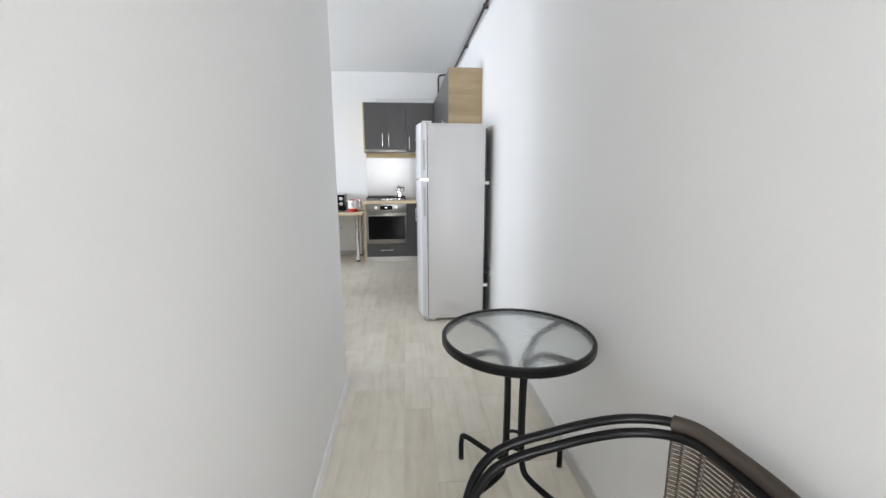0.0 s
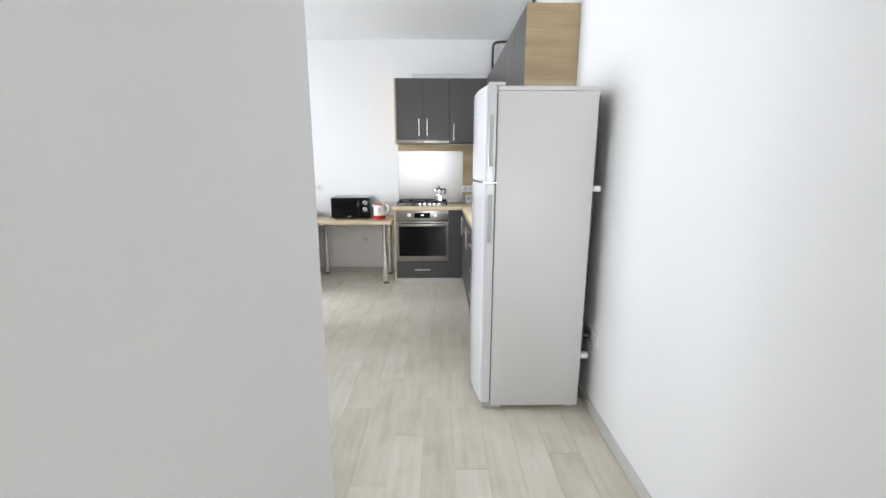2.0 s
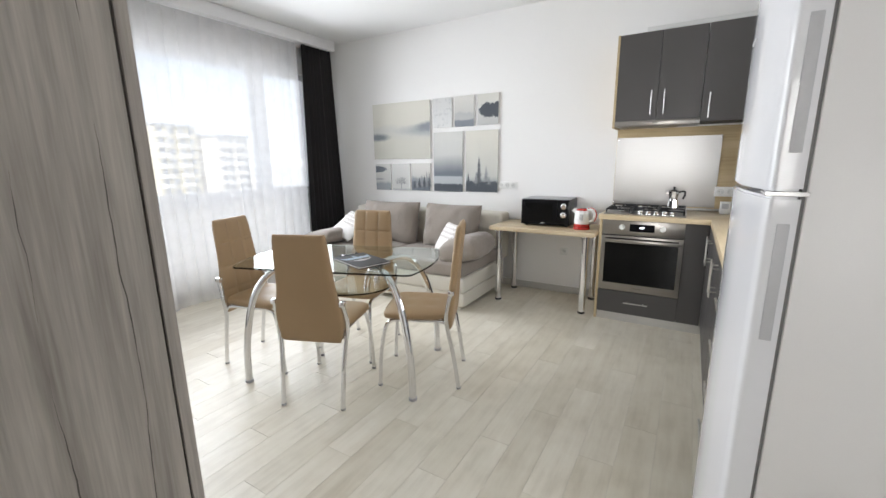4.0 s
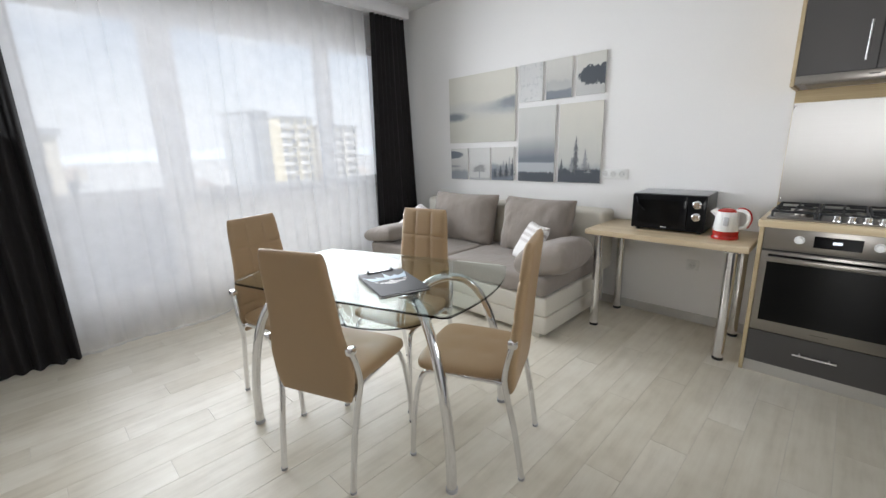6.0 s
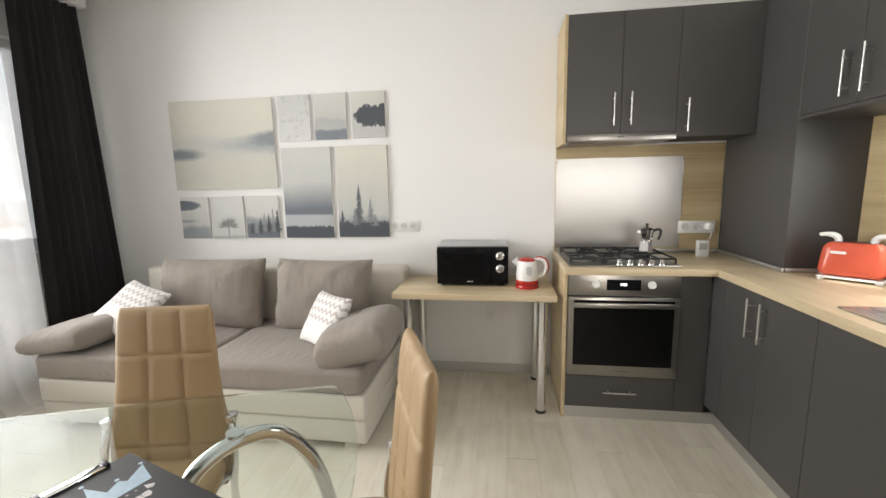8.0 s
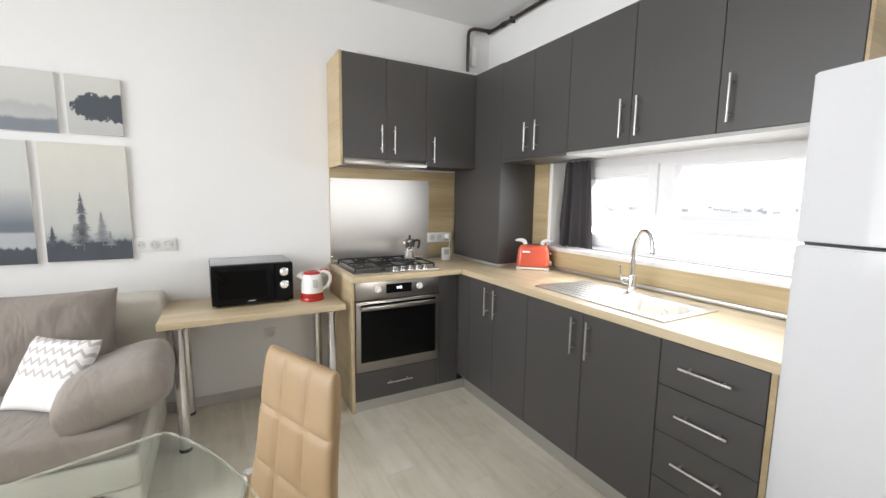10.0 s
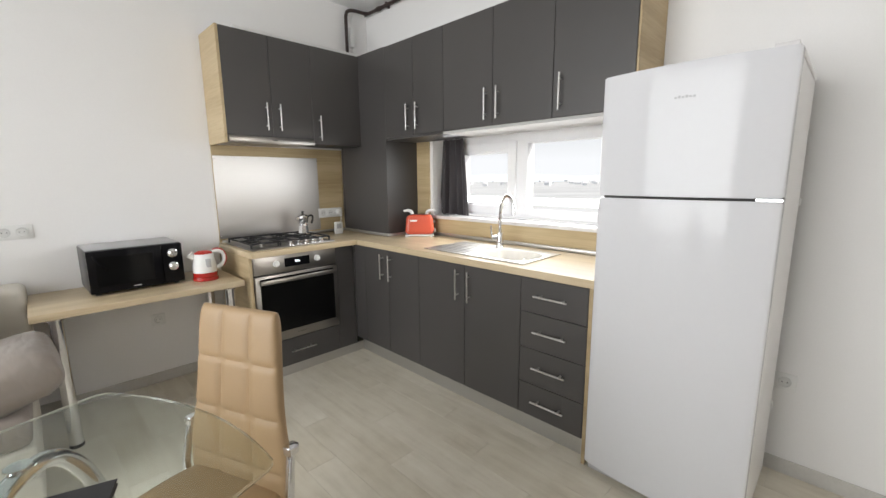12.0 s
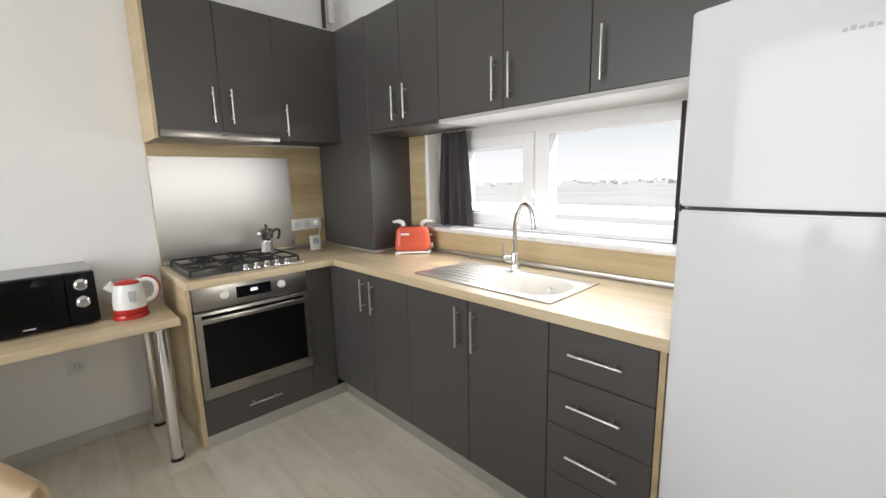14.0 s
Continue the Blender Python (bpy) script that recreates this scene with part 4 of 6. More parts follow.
tap = thing("tap", pose(0.375, 6.24, WT + rim_z), "chrome swan-neck kitchen tap beside the sink", "tap")
part("base", lathe([(0.0, 0), (0.027, 0), (0.027, 0.006), (0.022, 0.010), (0.021, 0.085), (0.019, 0.095), (0.0, 0.097)], 28), CHROME, tap)
part("spout", tube(curve([(0, 0, 0.09), (0, 0, 0.19), (-0.003, -0.008, 0.25), (-0.02, -0.042, 0.315), (-0.042, -0.088, 0.335), (-0.062, -0.132, 0.312), (-0.070, -0.150, 0.26), (-0.071, -0.152, 0.225)], 8), 0.0115, 14), CHROME, tap)
part("lever", tube(curve([(0.0, 0.015, 0.06), (-0.005, 0.052, 0.062), (-0.008, 0.062, 0.085), (-0.01, 0.066, 0.14)], 6), 0.008, 12, taper=0.006), CHROME, tap)
part("cartridge", rod((0, 0.01, 0.06), (0, 0.048, 0.06), 0.017, 18), CHROME, tap)

# gas hob
hob = thing("gas_hob", pose(-0.475, 7.573, WT), "stainless steel gas hob with black cast-iron grates", "hob")
part("plate", box(-0.295, 0.295, -0.25, 0.235, 0.0008, 0.010, 0.004), STEEL, hob)
burners = [(-0.16, -0.11, 0.040), (-0.16, 0.12, 0.034), (0.15, 0.12, 0.045), (0.15, -0.10, 0.028), (0.0, 0.03, 0.055)]
for x, y, r in burners:
    b = part("burner", lathe([(0.0, 0.009), (r * 1.25, 0.009), (r * 1.2, 0.014), (r, 0.017), (r, 0.026), (0.0, 0.026)], 24), STEEL, hob)
    b.location = (x, y, 0)
    part("cap", lathe([(0.0, 0.026), (r * 0.92, 0.026), (r * 0.88, 0.032), (0.0, 0.034)], 24), CAST, b)
for cx in (-0.19, 0.0, 0.19):
    q = bmesh.new()
    w = 0.088
    for a, b in (((cx - w, -0.20, 0.038), (cx + w, -0.20, 0.038)), ((cx - w, 0.21, 0.038), (cx + w, 0.21, 0.038)), ((cx - w, -0.20, 0.038), (cx - w, 0.21, 0.038)), ((cx + w, -0.20, 0.038), (cx + w, 0.21, 0.038)),
                 ((cx - w, 0.0, 0.038), (cx + w, 0.0, 0.038)), ((cx, -0.20, 0.038), (cx, -0.03, 0.038)), ((cx, 0.05, 0.038), (cx, 0.21, 0.038)), ((cx - w, -0.11, 0.04), (cx - 0.02, -0.11, 0.04)), ((cx + 0.02, 0.12, 0.04), (cx + w, 0.12, 0.04))):
        tube([a, b], 0.006, 8, bm=q)
    for sx in (-1, 1):
        for y in (-0.20, 0.21):
            tube([(cx + sx * w, y, 0.009), (cx + sx * w, y, 0.04)], 0.006, 8, bm=q)
    part("grate", q, CAST, hob)
for k in range(5):
    part("knob", lathe([(0.0, 0.0095), (0.021, 0.0095), (0.020, 0.014), (0.016, 0.016), (0.0155, 0.036), (0.013, 0.039), (0.0, 0.039)], 20), CHROME, hob).location = (-0.02 + 0.055 * k, -0.222, 0)

# moka pot on a grate
moka = thing("moka_pot", pose(-0.285, 7.585, WT + 0.044) @ Matrix.Scale(0.87, 4), "small aluminium stovetop coffee pot with black handle", "coffee pot")
part("boiler", lathe([(0.0, 0), (0.045, 0), (0.046, 0.01), (0.036, 0.075), (0.0, 0.075)], 8), CHROME, moka, smooth=False)
part("collar", lathe([(0.0, 0.075), (0.038, 0.075), (0.038, 0.086), (0.0, 0.086)], 24), CHROME, moka)
q = lathe([(0.0, 0.086), (0.035, 0.086), (0.047, 0.155), (0.0, 0.155)], 8)
moved(q, pose(0, 0, 0, 0, 0, 22.5))
box(-0.066, -0.036, -0.010, 0.010, 0.125, 0.155, 0.004, bm=q)
part("top_chamber", q, CHROME, moka, smooth=False)
part("lid", lathe([(0.0, 0.155), (0.048, 0.155), (0.035, 0.166), (0.012, 0.176), (0.0, 0.177)], 8), CHROME, moka, smooth=False)
part("knob", lathe([(0.0, 0.176), (0.007, 0.176), (0.010, 0.19), (0.008, 0.198), (0.0, 0.199)], 14), BLACK, moka)
part("handle", tube(curve([(0.04, 0, 0.145), (0.065, 0, 0.155), (0.088, 0, 0.15), (0.088, 0, 0.12), (0.075, 0, 0.085)], 6), 0.009, 10), BLACK, moka, "black plastic handle")

# sockets
def socket_plate(name, m, gangs, label, group="sockets"):
    s = thing(name, m, label, "socket", group)
    w = 0.071 * gangs + 0.01
    part("plate", box(-w / 2, w / 2, -0.008, 0.0, -0.04, 0.04, 0.004), WHITE_PLASTIC, s)
    for k in range(gangs):
        x = (k - (gangs - 1) / 2) * 0.068
        f = part("outlet", moved(lathe([(0.0245, 0.0002), (0.024, 0.0035), (0.021, 0.0035), (0.019, 0.0006), (0.0, 0.0006)], 22), pose(x, -0.008, 0, 90)), SOCKET_SHADE, s)
        for dx in (-0.0095, 0.0095):
            part("hole", moved(lathe([(0.0, 0), (0.0027, 0), (0.0027, 0.0006), (0.0, 0.0006)], 10), pose(x + dx, -0.0087, 0, 90)), INK, f, smooth=False)
    return s


socket_plate("socket", pose(-1.839, NORTH, 1.085), 3, "white triple wall socket beside the pictures")
socket_plate("socket", pose(0.11, NORTH - 0.012, 1.07), 3, "white triple socket on the oak splashback")
socket_plate("socket", pose(-1.212, NORTH, 0.437), 1, "single white wall socket under the side table")
socket_plate("socket", pose(EAST, 4.822, 0.44, 0, 0, -90), 2, "white wall socket beside fridge with plug")
pl = thing("plug", pose(EAST - 0.0115, 4.850, 0.44), "small dark plug with lead in the fridge socket", "plug")
part("body", moved(lathe([(0.0, 0), (0.019, 0), (0.019, 0.02), (0.012, 0.04), (0.0, 0.04)], 16), pose(0, 0, 0, 0, -90, 0)), BLACK, pl)
part("lead", tube(curve([(-0.035, 0, 0), (-0.05, 0.02, -0.005), (-0.03, 0.06, -0.02), (-0.015, 0.10, -0.14), (-0.015, 0.12, -0.425)], 6), 0.004, 8), BLACK, pl)

# energy meter on the worktop, plugged in
th = thing("thermostat", pose(0.075, 7.69, WT), "small white digital thermostat on the worktop", "thermostat")
part("body", box(-0.035, 0.035, -0.012, 0.012, 0.0, 0.10, 0.005), WHITE_PLASTIC, th)
part("screen", box(-0.022, 0.022, -0.0135, -0.012, 0.045, 0.085, 0.001, 1), GREY_PLASTIC, th, "grey display", False)
pg = thing("plug", pose(0.18, NORTH - 0.021, 1.075), "white round plug with a thin white lead", "plug")
part("body", moved(lathe([(0.0, 0), (0.024, 0), (0.024, 0.03), (0.015, 0.045), (0.0, 0.045)], 18), pose(0, 0, 0, 90)), WHITE_PLASTIC, pg)
part("lead", tube(curve([(0, -0.04, -0.01), (-0.015, -0.075, -0.05), (-0.05, -0.12, -0.075), (-0.09, -0.155, -0.085)], 6), 0.003, 8), WHITE_PLASTIC, pg)

# toaster
to = thing("toaster", pose(0.432, 7.07, WT, 0, 0, -44), "glossy orange-red toaster with white horn-shaped rack ends", "toaster")
part("base", box(-0.112, 0.112, -0.074, 0.074, 0.008, 0.018, 0.004), WHITE_PLASTIC, to, "white base strip")
for x in (-0.095, 0.095):
    for y in (-0.058, 0.058):
        part("foot", lathe([(0.0, 0.0), (0.013, 0.0), (0.015, 0.010), (0.0, 0.010)], 14), WHITE_PLASTIC, to).location = (x, y, 0)
q = box(-0.116, 0.116, -0.077, 0.077, 0.0185, 0.172, 0.034, 6)
for v in q.verts:
    k = 1 - 0.9 * max(0.0, v.co.z - 0.0185)
    v.co.x, v.co.y = v.co.x * k, v.co.y * k
part("body", q, ORANGE_RED, to)
for y in (-0.026, 0.026):
    part("slot", box(-0.068, 0.068, y - 0.011, y + 0.011, 0.166, 0.1735, 0.001, 1), BLACK, to, smooth=False)
for side in (-1, 1):
    q = tube(curve([(side * 0.058, 0, 0.165), (side * 0.060, 0, 0.188), (side * 0.078, 0, 0.200), (side * 0.104, 0, 0.203), (side * 0.124, 0, 0.197)], 6), 0.0135, 12)
    for v in q.verts:
        k = max(0.0, abs(v.co.x) - 0.075) / 0.05
        v.co.y *= 1.5 - 0.9 * min(1.0, k)
        v.co.z = 0.200 + (v.co.z - 0.200) * (1 - 0.45 * min(1.0, k)) if v.co.z > 0.18 else v.co.z
    part("warming_rack_end", q, WHITE_PLASTIC, to, "white horn-shaped rack end")
part("lever", box(0.104, 0.122, -0.022, 0.022, 0.108, 0.119, 0.004), WHITE_PLASTIC, to)
part("dial", moved(lathe([(0.0, 0), (0.019, 0), (0.018, 0.010), (0.013, 0.014), (0.0, 0.014)], 20), pose(0.112, 0, 0.046, 0, 90, 0)), WHITE_PLASTIC, to)
part("badge", moved(box(-0.026, 0.026, -0.0015, 0.0, -0.006, 0.006, 0.0005, 1), pose(-0.045, -0.0685, 0.128, -4)), WHITE_PLASTIC, to, smooth=False)

# fridge
FY0, FY1, FH = 4.82, 5.421, 1.738
fr = thing("fridge", pose(0.1995, (FY0 + FY1) / 2, 0), "tall white two-door fridge-freezer standing near the wall", "fridge")
hw = (FY1 - FY0) / 2
part("body", box(0.094 - 0.28, 0.588 - 0.28, -hw, hw, 0.028, FH - 0.023, 0.004), FRIDGE_SIDE, fr)
part("top_panel", box(0.094 - 0.28, 0.591 - 0.28, -hw - 0.002, hw + 0.001, FH - 0.0225, FH, 0.004), FRIDGE_SIDE, fr, "white top lid panel")
for nm, z0, z1 in (("lower_door", 0.045, 1.270), ("upper_door", 1.280, FH + 0.004)):
    edge = [(0.0875, -hw), (0.046, -hw), (0.041, -hw + 0.001), (0.037, -hw + 0.005), (0.031, -hw + 0.03), (0.024, -hw + 0.07), (0.014, -hw + 0.13), (0.006, -hw + 0.20), (0.002, 0.0)]
    edge += [(x, -y) for x, y in reversed(edge[:-1])]
    q = prism([(x - 0.28, y) for x, y in edge], z0, z1, 0.005)
    d = part(nm, q, FRIDGE, fr, "glossy white door")
    g0, g1 = (1.355, 1.605) if nm == "upper_door" else (0.965, 1.215)
    part("grip", box(0.056 - 0.28, 0.077 - 0.28, -hw - 0.0015, -hw + 0.002, g0, g1, 0.0015), GREY_PLASTIC, d, "grey recessed grip strip")
part("door_gasket", box(0.0868 - 0.28, 0.0945 - 0.28, -hw + 0.004, hw - 0.004, 0.055, FH - 0.03), GASKET, fr, smooth=False)
part("hinge", box(0.03 - 0.28, 0.10 - 0.28, -hw - 0.001, -hw + 0.07, 1.2705, 1.2795, 0.001, 1), CHROME, fr)
part("hinge_cover", box(0.05 - 0.28, 0.13 - 0.28, -hw + 0.01, -hw + 0.07, FH + 0.0045, FH + 0.02, 0.004), FRIDGE_SIDE, fr)
part("back_panel", box(0.5885 - 0.28, 0.600 - 0.28, -hw + 0.02, hw - 0.02, 0.06, 1.70), BLACK, fr, "black condenser back", False)
q = bmesh.new()
for k in range(22):
    tube([(0.605 - 0.28, -hw + 0.03, 0.15 + 0.068 * k), (0.605 - 0.28, hw - 0.03, 0.15 + 0.068 * k)], 0.004, 6, bm=q)
part("condenser", q, BLACK, fr)
for z in (1.245, 0.33):
    part("spacer", box(0.5885 - 0.28, 0.627 - 0.28, -hw - 0.004, -hw + 0.03, z - 0.015, z + 0.015, 0.004), WHITE_PLASTIC, fr, "white plastic wall spacer")
part("kick_plate", box(0.055 - 0.28, 0.12 - 0.28, -hw + 0.01, hw - 0.01, 0.008, 0.044, 0.004), GREY_PLASTIC, fr)
for x in (0.14, 0.55):
    for s in (-1, 1):
        part("foot", lathe([(0.0, 0), (0.022, 0), (0.022, 0.012), (0.012, 0.03), (0.0, 0.03)], 14), WHITE_PLASTIC, fr).location = (x - 0.28, s * (hw - 0.05), 0)
q = bmesh.new()
for k in range(6):
    box(0.0005 - 0.28, 0.0045 - 0.28, -0.036 + 0.0115 * k, -0.028 + 0.0115 * k, 1.622, 1.628 + (0.003 if k in (2, 4) else 0), bm=q)
part("badge", q, GREY_PLASTIC, fr, smooth=False)

# pipes above the cabinets
gp = thing("gas_pipe", pose(0.342, 7.85, 2.31), "dark brown painted gas pipe below the ceiling", "pipe")
part("pipe", tube(curve([(0, 0, 0.0), (0, 0, 0.2), (0, 0, 0.39)], 3) + curve([(0.01, -0.003, 0.425), (0.05, -0.02, 0.44), (0.17, -0.04, 0.44)], 5)[:-1] + curve([(0.185, -0.06, 0.44), (0.195, -0.12, 0.443), (0.20, -1.5, 0.446), (0.202, -6.2, 0.448)], 5), 0.0135, 12), PIPE, gp)
for y in (-0.3, -1.5, -2.7, -3.9, -5.1):
    part("bracket", box(0.186, 0.230, y - 0.008, y + 0.008, 0.425, 0.468, 0.003), PIPE, gp)
part("elbow", lathe([(0.0, 0.02), (0.018, 0.02), (0.018, 0.05), (0.0, 0.05)], 14), PIPE, gp)
part("joint", moved(lathe([(0.0, -0.02), (0.019, -0.02), (0.019, 0.02), (0.0, 0.02)], 14), pose(0.196, -0.20, 0.443, 90)), PIPE, gp)
gs = thing("gas_sensor", pose(0.405, NORTH, 2.47), "small white box with cable on the wall", "sensor")
part("body", box(-0.022, 0.022, -0.035, 0, 0.0, 0.15, 0.004), WHITE_PLASTIC, gs)
part("lead", tube(curve([(0, -0.02, 0.15), (0.0, -0.02, 0.2), (0.02, -0.012, 0.26), (0.03, -0.008, 0.318)], 5), 0.004, 8), WHITE_PLASTIC, gs)
part("lead", tube(curve([(0, -0.02, 0.0), (0.005, -0.02, -0.08), (0.0, -0.02, -0.159)], 5), 0.004, 8), WHITE_PLASTIC, gs)
tagged(part("vent_duct", rod((-0.60, 7.80, 2.352), (0.42, 7.80, 2.352), 0.046, 20), WHITE_PLASTIC, None), "white round vent duct lying on the wall cabinets", "duct")


# ---------------------------------------------------------------- side table with microwave and kettle
DT = 0.73
dk = thing("side_table", pose(-1.3115, 7.607, 0), "narrow light oak table on four steel legs", "table")
part("tabletop", box(-0.486, 0.486, -0.272, 0.272, DT - 0.036, DT, 0.003), OAK, dk)
for x in (-0.395, 0.405):
    for y in (-0.235, 0.20):
        lg = part("leg", lathe([(0.0, 0.012), (0.029, 0.012), (0.029, DT - 0.042), (0.045, DT - 0.042), (0.045, DT - 0.0365), (0.0, DT - 0.0365)], 24), CHROME, dk, "polished steel tube leg")
        lg.location = (x, y, 0)
        part("rubber_foot", lathe([(0.0, 0), (0.031, 0), (0.031, 0.016), (0.028, 0.02), (0.0, 0.02)], 20), BLACK, lg, "black foot")

mw = thing("microwave", pose(-1.33, 7.69, DT, 0, 0, 2), "black microwave oven with two silver dials", "microwave")
part("body", box(-0.225, 0.225, -0.13, 0.19, 0.014, 0.252, 0.006), BLACK, mw)
part("top_cover", box(-0.222, 0.222, -0.125, 0.188, 0.2525, 0.256, 0.0015), GREY_PLASTIC, mw, "grey reflective top")
d = part("door", box(-0.225, 0.118, -0.152, -0.131, 0.016, 0.250, 0.005), BLACK_GLOSS, mw, "glossy black door")
part("window", box(-0.19, 0.075, -0.154, -0.152, 0.055, 0.215, 0.001, 1), OVEN_GLASS, d, "dark glass window", False)
part("handle", tube(curve([(-0.20, -0.153, 0.23), (-0.18, -0.166, 0.19), (-0.155, -0.166, 0.16), (-0.14, -0.153, 0.14)], 6), 0.006, 8), BLACK_GLOSS, d)
part("badge", box(-0.035, 0.005, -0.1528, -0.152, 0.030, 0.035), PVC, d, smooth=False)
cp = part("control_panel", box(0.12, 0.225, -0.150, -0.131, 0.016, 0.250, 0.004), BLACK_GLOSS, mw)
for z in (0.195, 0.115):
    k = part("dial", moved(lathe([(0.0, 0), (0.026, 0), (0.026, 0.004), (0.021, 0.006), (0.020, 0.02), (0.017, 0.023), (0.0, 0.023)], 28), pose(0.172, -0.150, z, 90)), CHROME, cp, "silver dial")
    part("pointer", box(0.168, 0.176, -0.177, -0.1725, z - 0.018, z + 0.018, 0.001, 1), CHROME, k, smooth=False)
for x in (-0.19, 0.19):
    for y in (-0.10, 0.15):
        part("foot", lathe([(0.0, 0), (0.014, 0), (0.014, 0.015), (0.0, 0.015)], 12), BLACK, mw).location = (x, y, 0)

ke = thing("kettle", pose(-0.985, 7.55, DT, 0, 0, -8), "small white and red electric kettle on its base", "kettle")
part("power_base", lathe([(0.0, 0), (0.072, 0), (0.074, 0.008), (0.068, 0.022), (0.0, 0.024)], 30), RED, ke, "red power base")
part("lower_band", lathe([(0.0, 0.0245), (0.067, 0.0245), (0.069, 0.034), (0.068, 0.05), (0.0, 0.05)], 30), RED, ke, "red lower band")
q = lathe([(0.0, 0.0505), (0.068, 0.0505), (0.067, 0.09), (0.060, 0.14), (0.054, 0.168), (0.0, 0.168)], 30)
merge(q, moved(lathe([(0.0, 0), (0.016, 0), (0.024, 0.05), (0.0, 0.05)], 14), pose(-0.045, 0, 0.135, 0, -40, 0)))
part("jug", q, WHITE_PLASTIC, ke, "white plastic jug")
part("lid", lathe([(0.0, 0.1685), (0.053, 0.1685), (0.048, 0.178), (0.03, 0.186), (0.0, 0.189)], 28), RED, ke, "red lid")
h = part("handle", tube(curve([(0.045, 0, 0.172), (0.075, 0, 0.18), (0.105, 0, 0.165), (0.115, 0, 0.125), (0.098, 0, 0.085), (0.066, 0, 0.07)], 7), 0.0115, 12), WHITE_PLASTIC, ke, "white handle")
part("handle_stripe", tube(curve([(0.05, 0, 0.186), (0.078, 0, 0.192), (0.112, 0, 0.174), (0.126, 0, 0.125), (0.108, 0, 0.078)], 7), 0.006, 8), RED, h, "red stripe")
part("water_gauge", box(0.0, 0.03, -0.067, -0.055, 0.085, 0.14, 0.004), GREY_PLASTIC, ke, "grey water gauge")

# ---------------------------------------------------------------- sofa and its cushions
so = thing("sofa", pose(-2.80, 7.33, 0), "cream leatherette sofa bed with taupe seat", "sofa")
X0, X1, Y0, Y1 = -0.975, 0.975, -0.475, 0.475
part("lower_base", box(X0, X1, Y0 + 0.01, Y1 - 0.02, 0.045, 0.178, 0.014, 3), CREAM, so)
part("upper_base", box(X0, X1, Y0, Y1 - 0.02, 0.179, 0.318, 0.016, 3), CREAM, so)
for k, (a, b) in enumerate(((X0 + 0.004, -0.003), (0.003, X1 - 0.004))):
    q = box(a, b, Y0 - 0.012, Y1 - 0.16, 0.319, 0.455, 0.035, 5)
    bmesh.ops.subdivide_edges(q, edges=[e for e in q.edges if e.calc_length() > 0.3], cuts=9, use_grid_fill=True)
    for v in q.verts:
        if v.co.z > 0.40:
            v.co.z += 0.008 * noise.noise((v.co.x * 5, v.co.y * 5, k)) + 0.012 * (1 - abs(2 * (v.co.x - a) / (b - a) - 1)) - 0.016 * math.exp(-((v.co.x - (a + b) / 2) ** 2 + (v.co.y + 0.08) ** 2) / 0.002)
    part("seat", q, TAUPE, so, "taupe fabric seat")
q = box(X0 + 0.02, X1 + 0.03, Y1 - 0.17, Y1 + 0.06, 0.319, 0.815, 0.035, 4)
part("backrest", q, CREAM, so, "cream leatherette backrest")
for x in (X0 + 0.10, X1 - 0.10):
    for y in (Y0 + 0.07, Y1 - 0.12):
        part("foot", box(x - 0.035, x + 0.035, y - 0.03, y + 0.03, 0.0, 0.046, 0.004), CREAM, so)
for x0, x1, sd, lab in ((-3.50, -2.74, 1.0, "large plump taupe back cushion on the sofa"), (-2.645, -1.975, 4.0, "large plump taupe back cushion on the sofa")):
    c = part("back_cushion", pillow(x1 - x0, 0.485, 0.24, 30, 0.032, sd, 0.055, 0.40, 3, corner=0.004), TAUPE, None)
    c.matrix_world = pose((x0 + x1) / 2, 7.50, 0.665, 76, 0, 1.5 if sd < 2 else -2)
    tagged(c, lab, "cushion", "back cushions")
# armrest bolsters lie on the seat
c = part("armrest_cushion", pillow(0.40, 0.50, 0.23, 24, 0.016, 7.0, 0.02, 0.34, corner=0.06), TAUPE, None)
c.matrix_world = pose(-1.91, 7.10, 0.552, 0, -15, 2)
tagged(c, "thick round taupe armrest bolster on the sofa", "cushion", "armrest cushions")
c = part("armrest_cushion", pillow(0.44, 0.60, 0.16, 24, 0.014, 9.0, 0.02, 0.34, corner=0.06), TAUPE, None)
c.matrix_world = pose(-3.66, 7.12, 0.527, 0, -9, 0)
tagged(c, "flat taupe armrest cushion at the window end", "cushion", "armrest cushions")
c = part("throw_pillow", pillow(0.345, 0.318, 0.10, 18, 0.008, 2.0, 0.06), ZIGZAG, None)
px, py = Vector((0.2735, -0.21, 0.0065)).normalized(), Vector((0.0885, 0.142, 0.27))
py = (py - px * py.dot(px)).normalized()
c.matrix_world = Matrix.Translation((-2.159, 7.184, 0.603)) @ Matrix((px, py, px.cross(py))).transposed().to_4x4()
tagged(c, "small white knitted pillow with grey zigzags", "pillow", "throw pillows")
c = part("throw_pillow", pillow(0.38, 0.36, 0.10, 16, 0.006, 6.0, 0.06), ZIGZAG, None)
c.matrix_world = pose(-3.47, 7.20, 0.635, 38, 10, -16)
tagged(c, "small white knitted pillow with zigzags by the curtain", "pillow", "throw pillows")

# ---------------------------------------------------------------- canvas prints
WARM = (0.66, 0.64, 0.57)
SLATE, DEEP, FOG = (0.16, 0.18, 0.21), (0.075, 0.085, 0.10), (0.44, 0.46, 0.48)


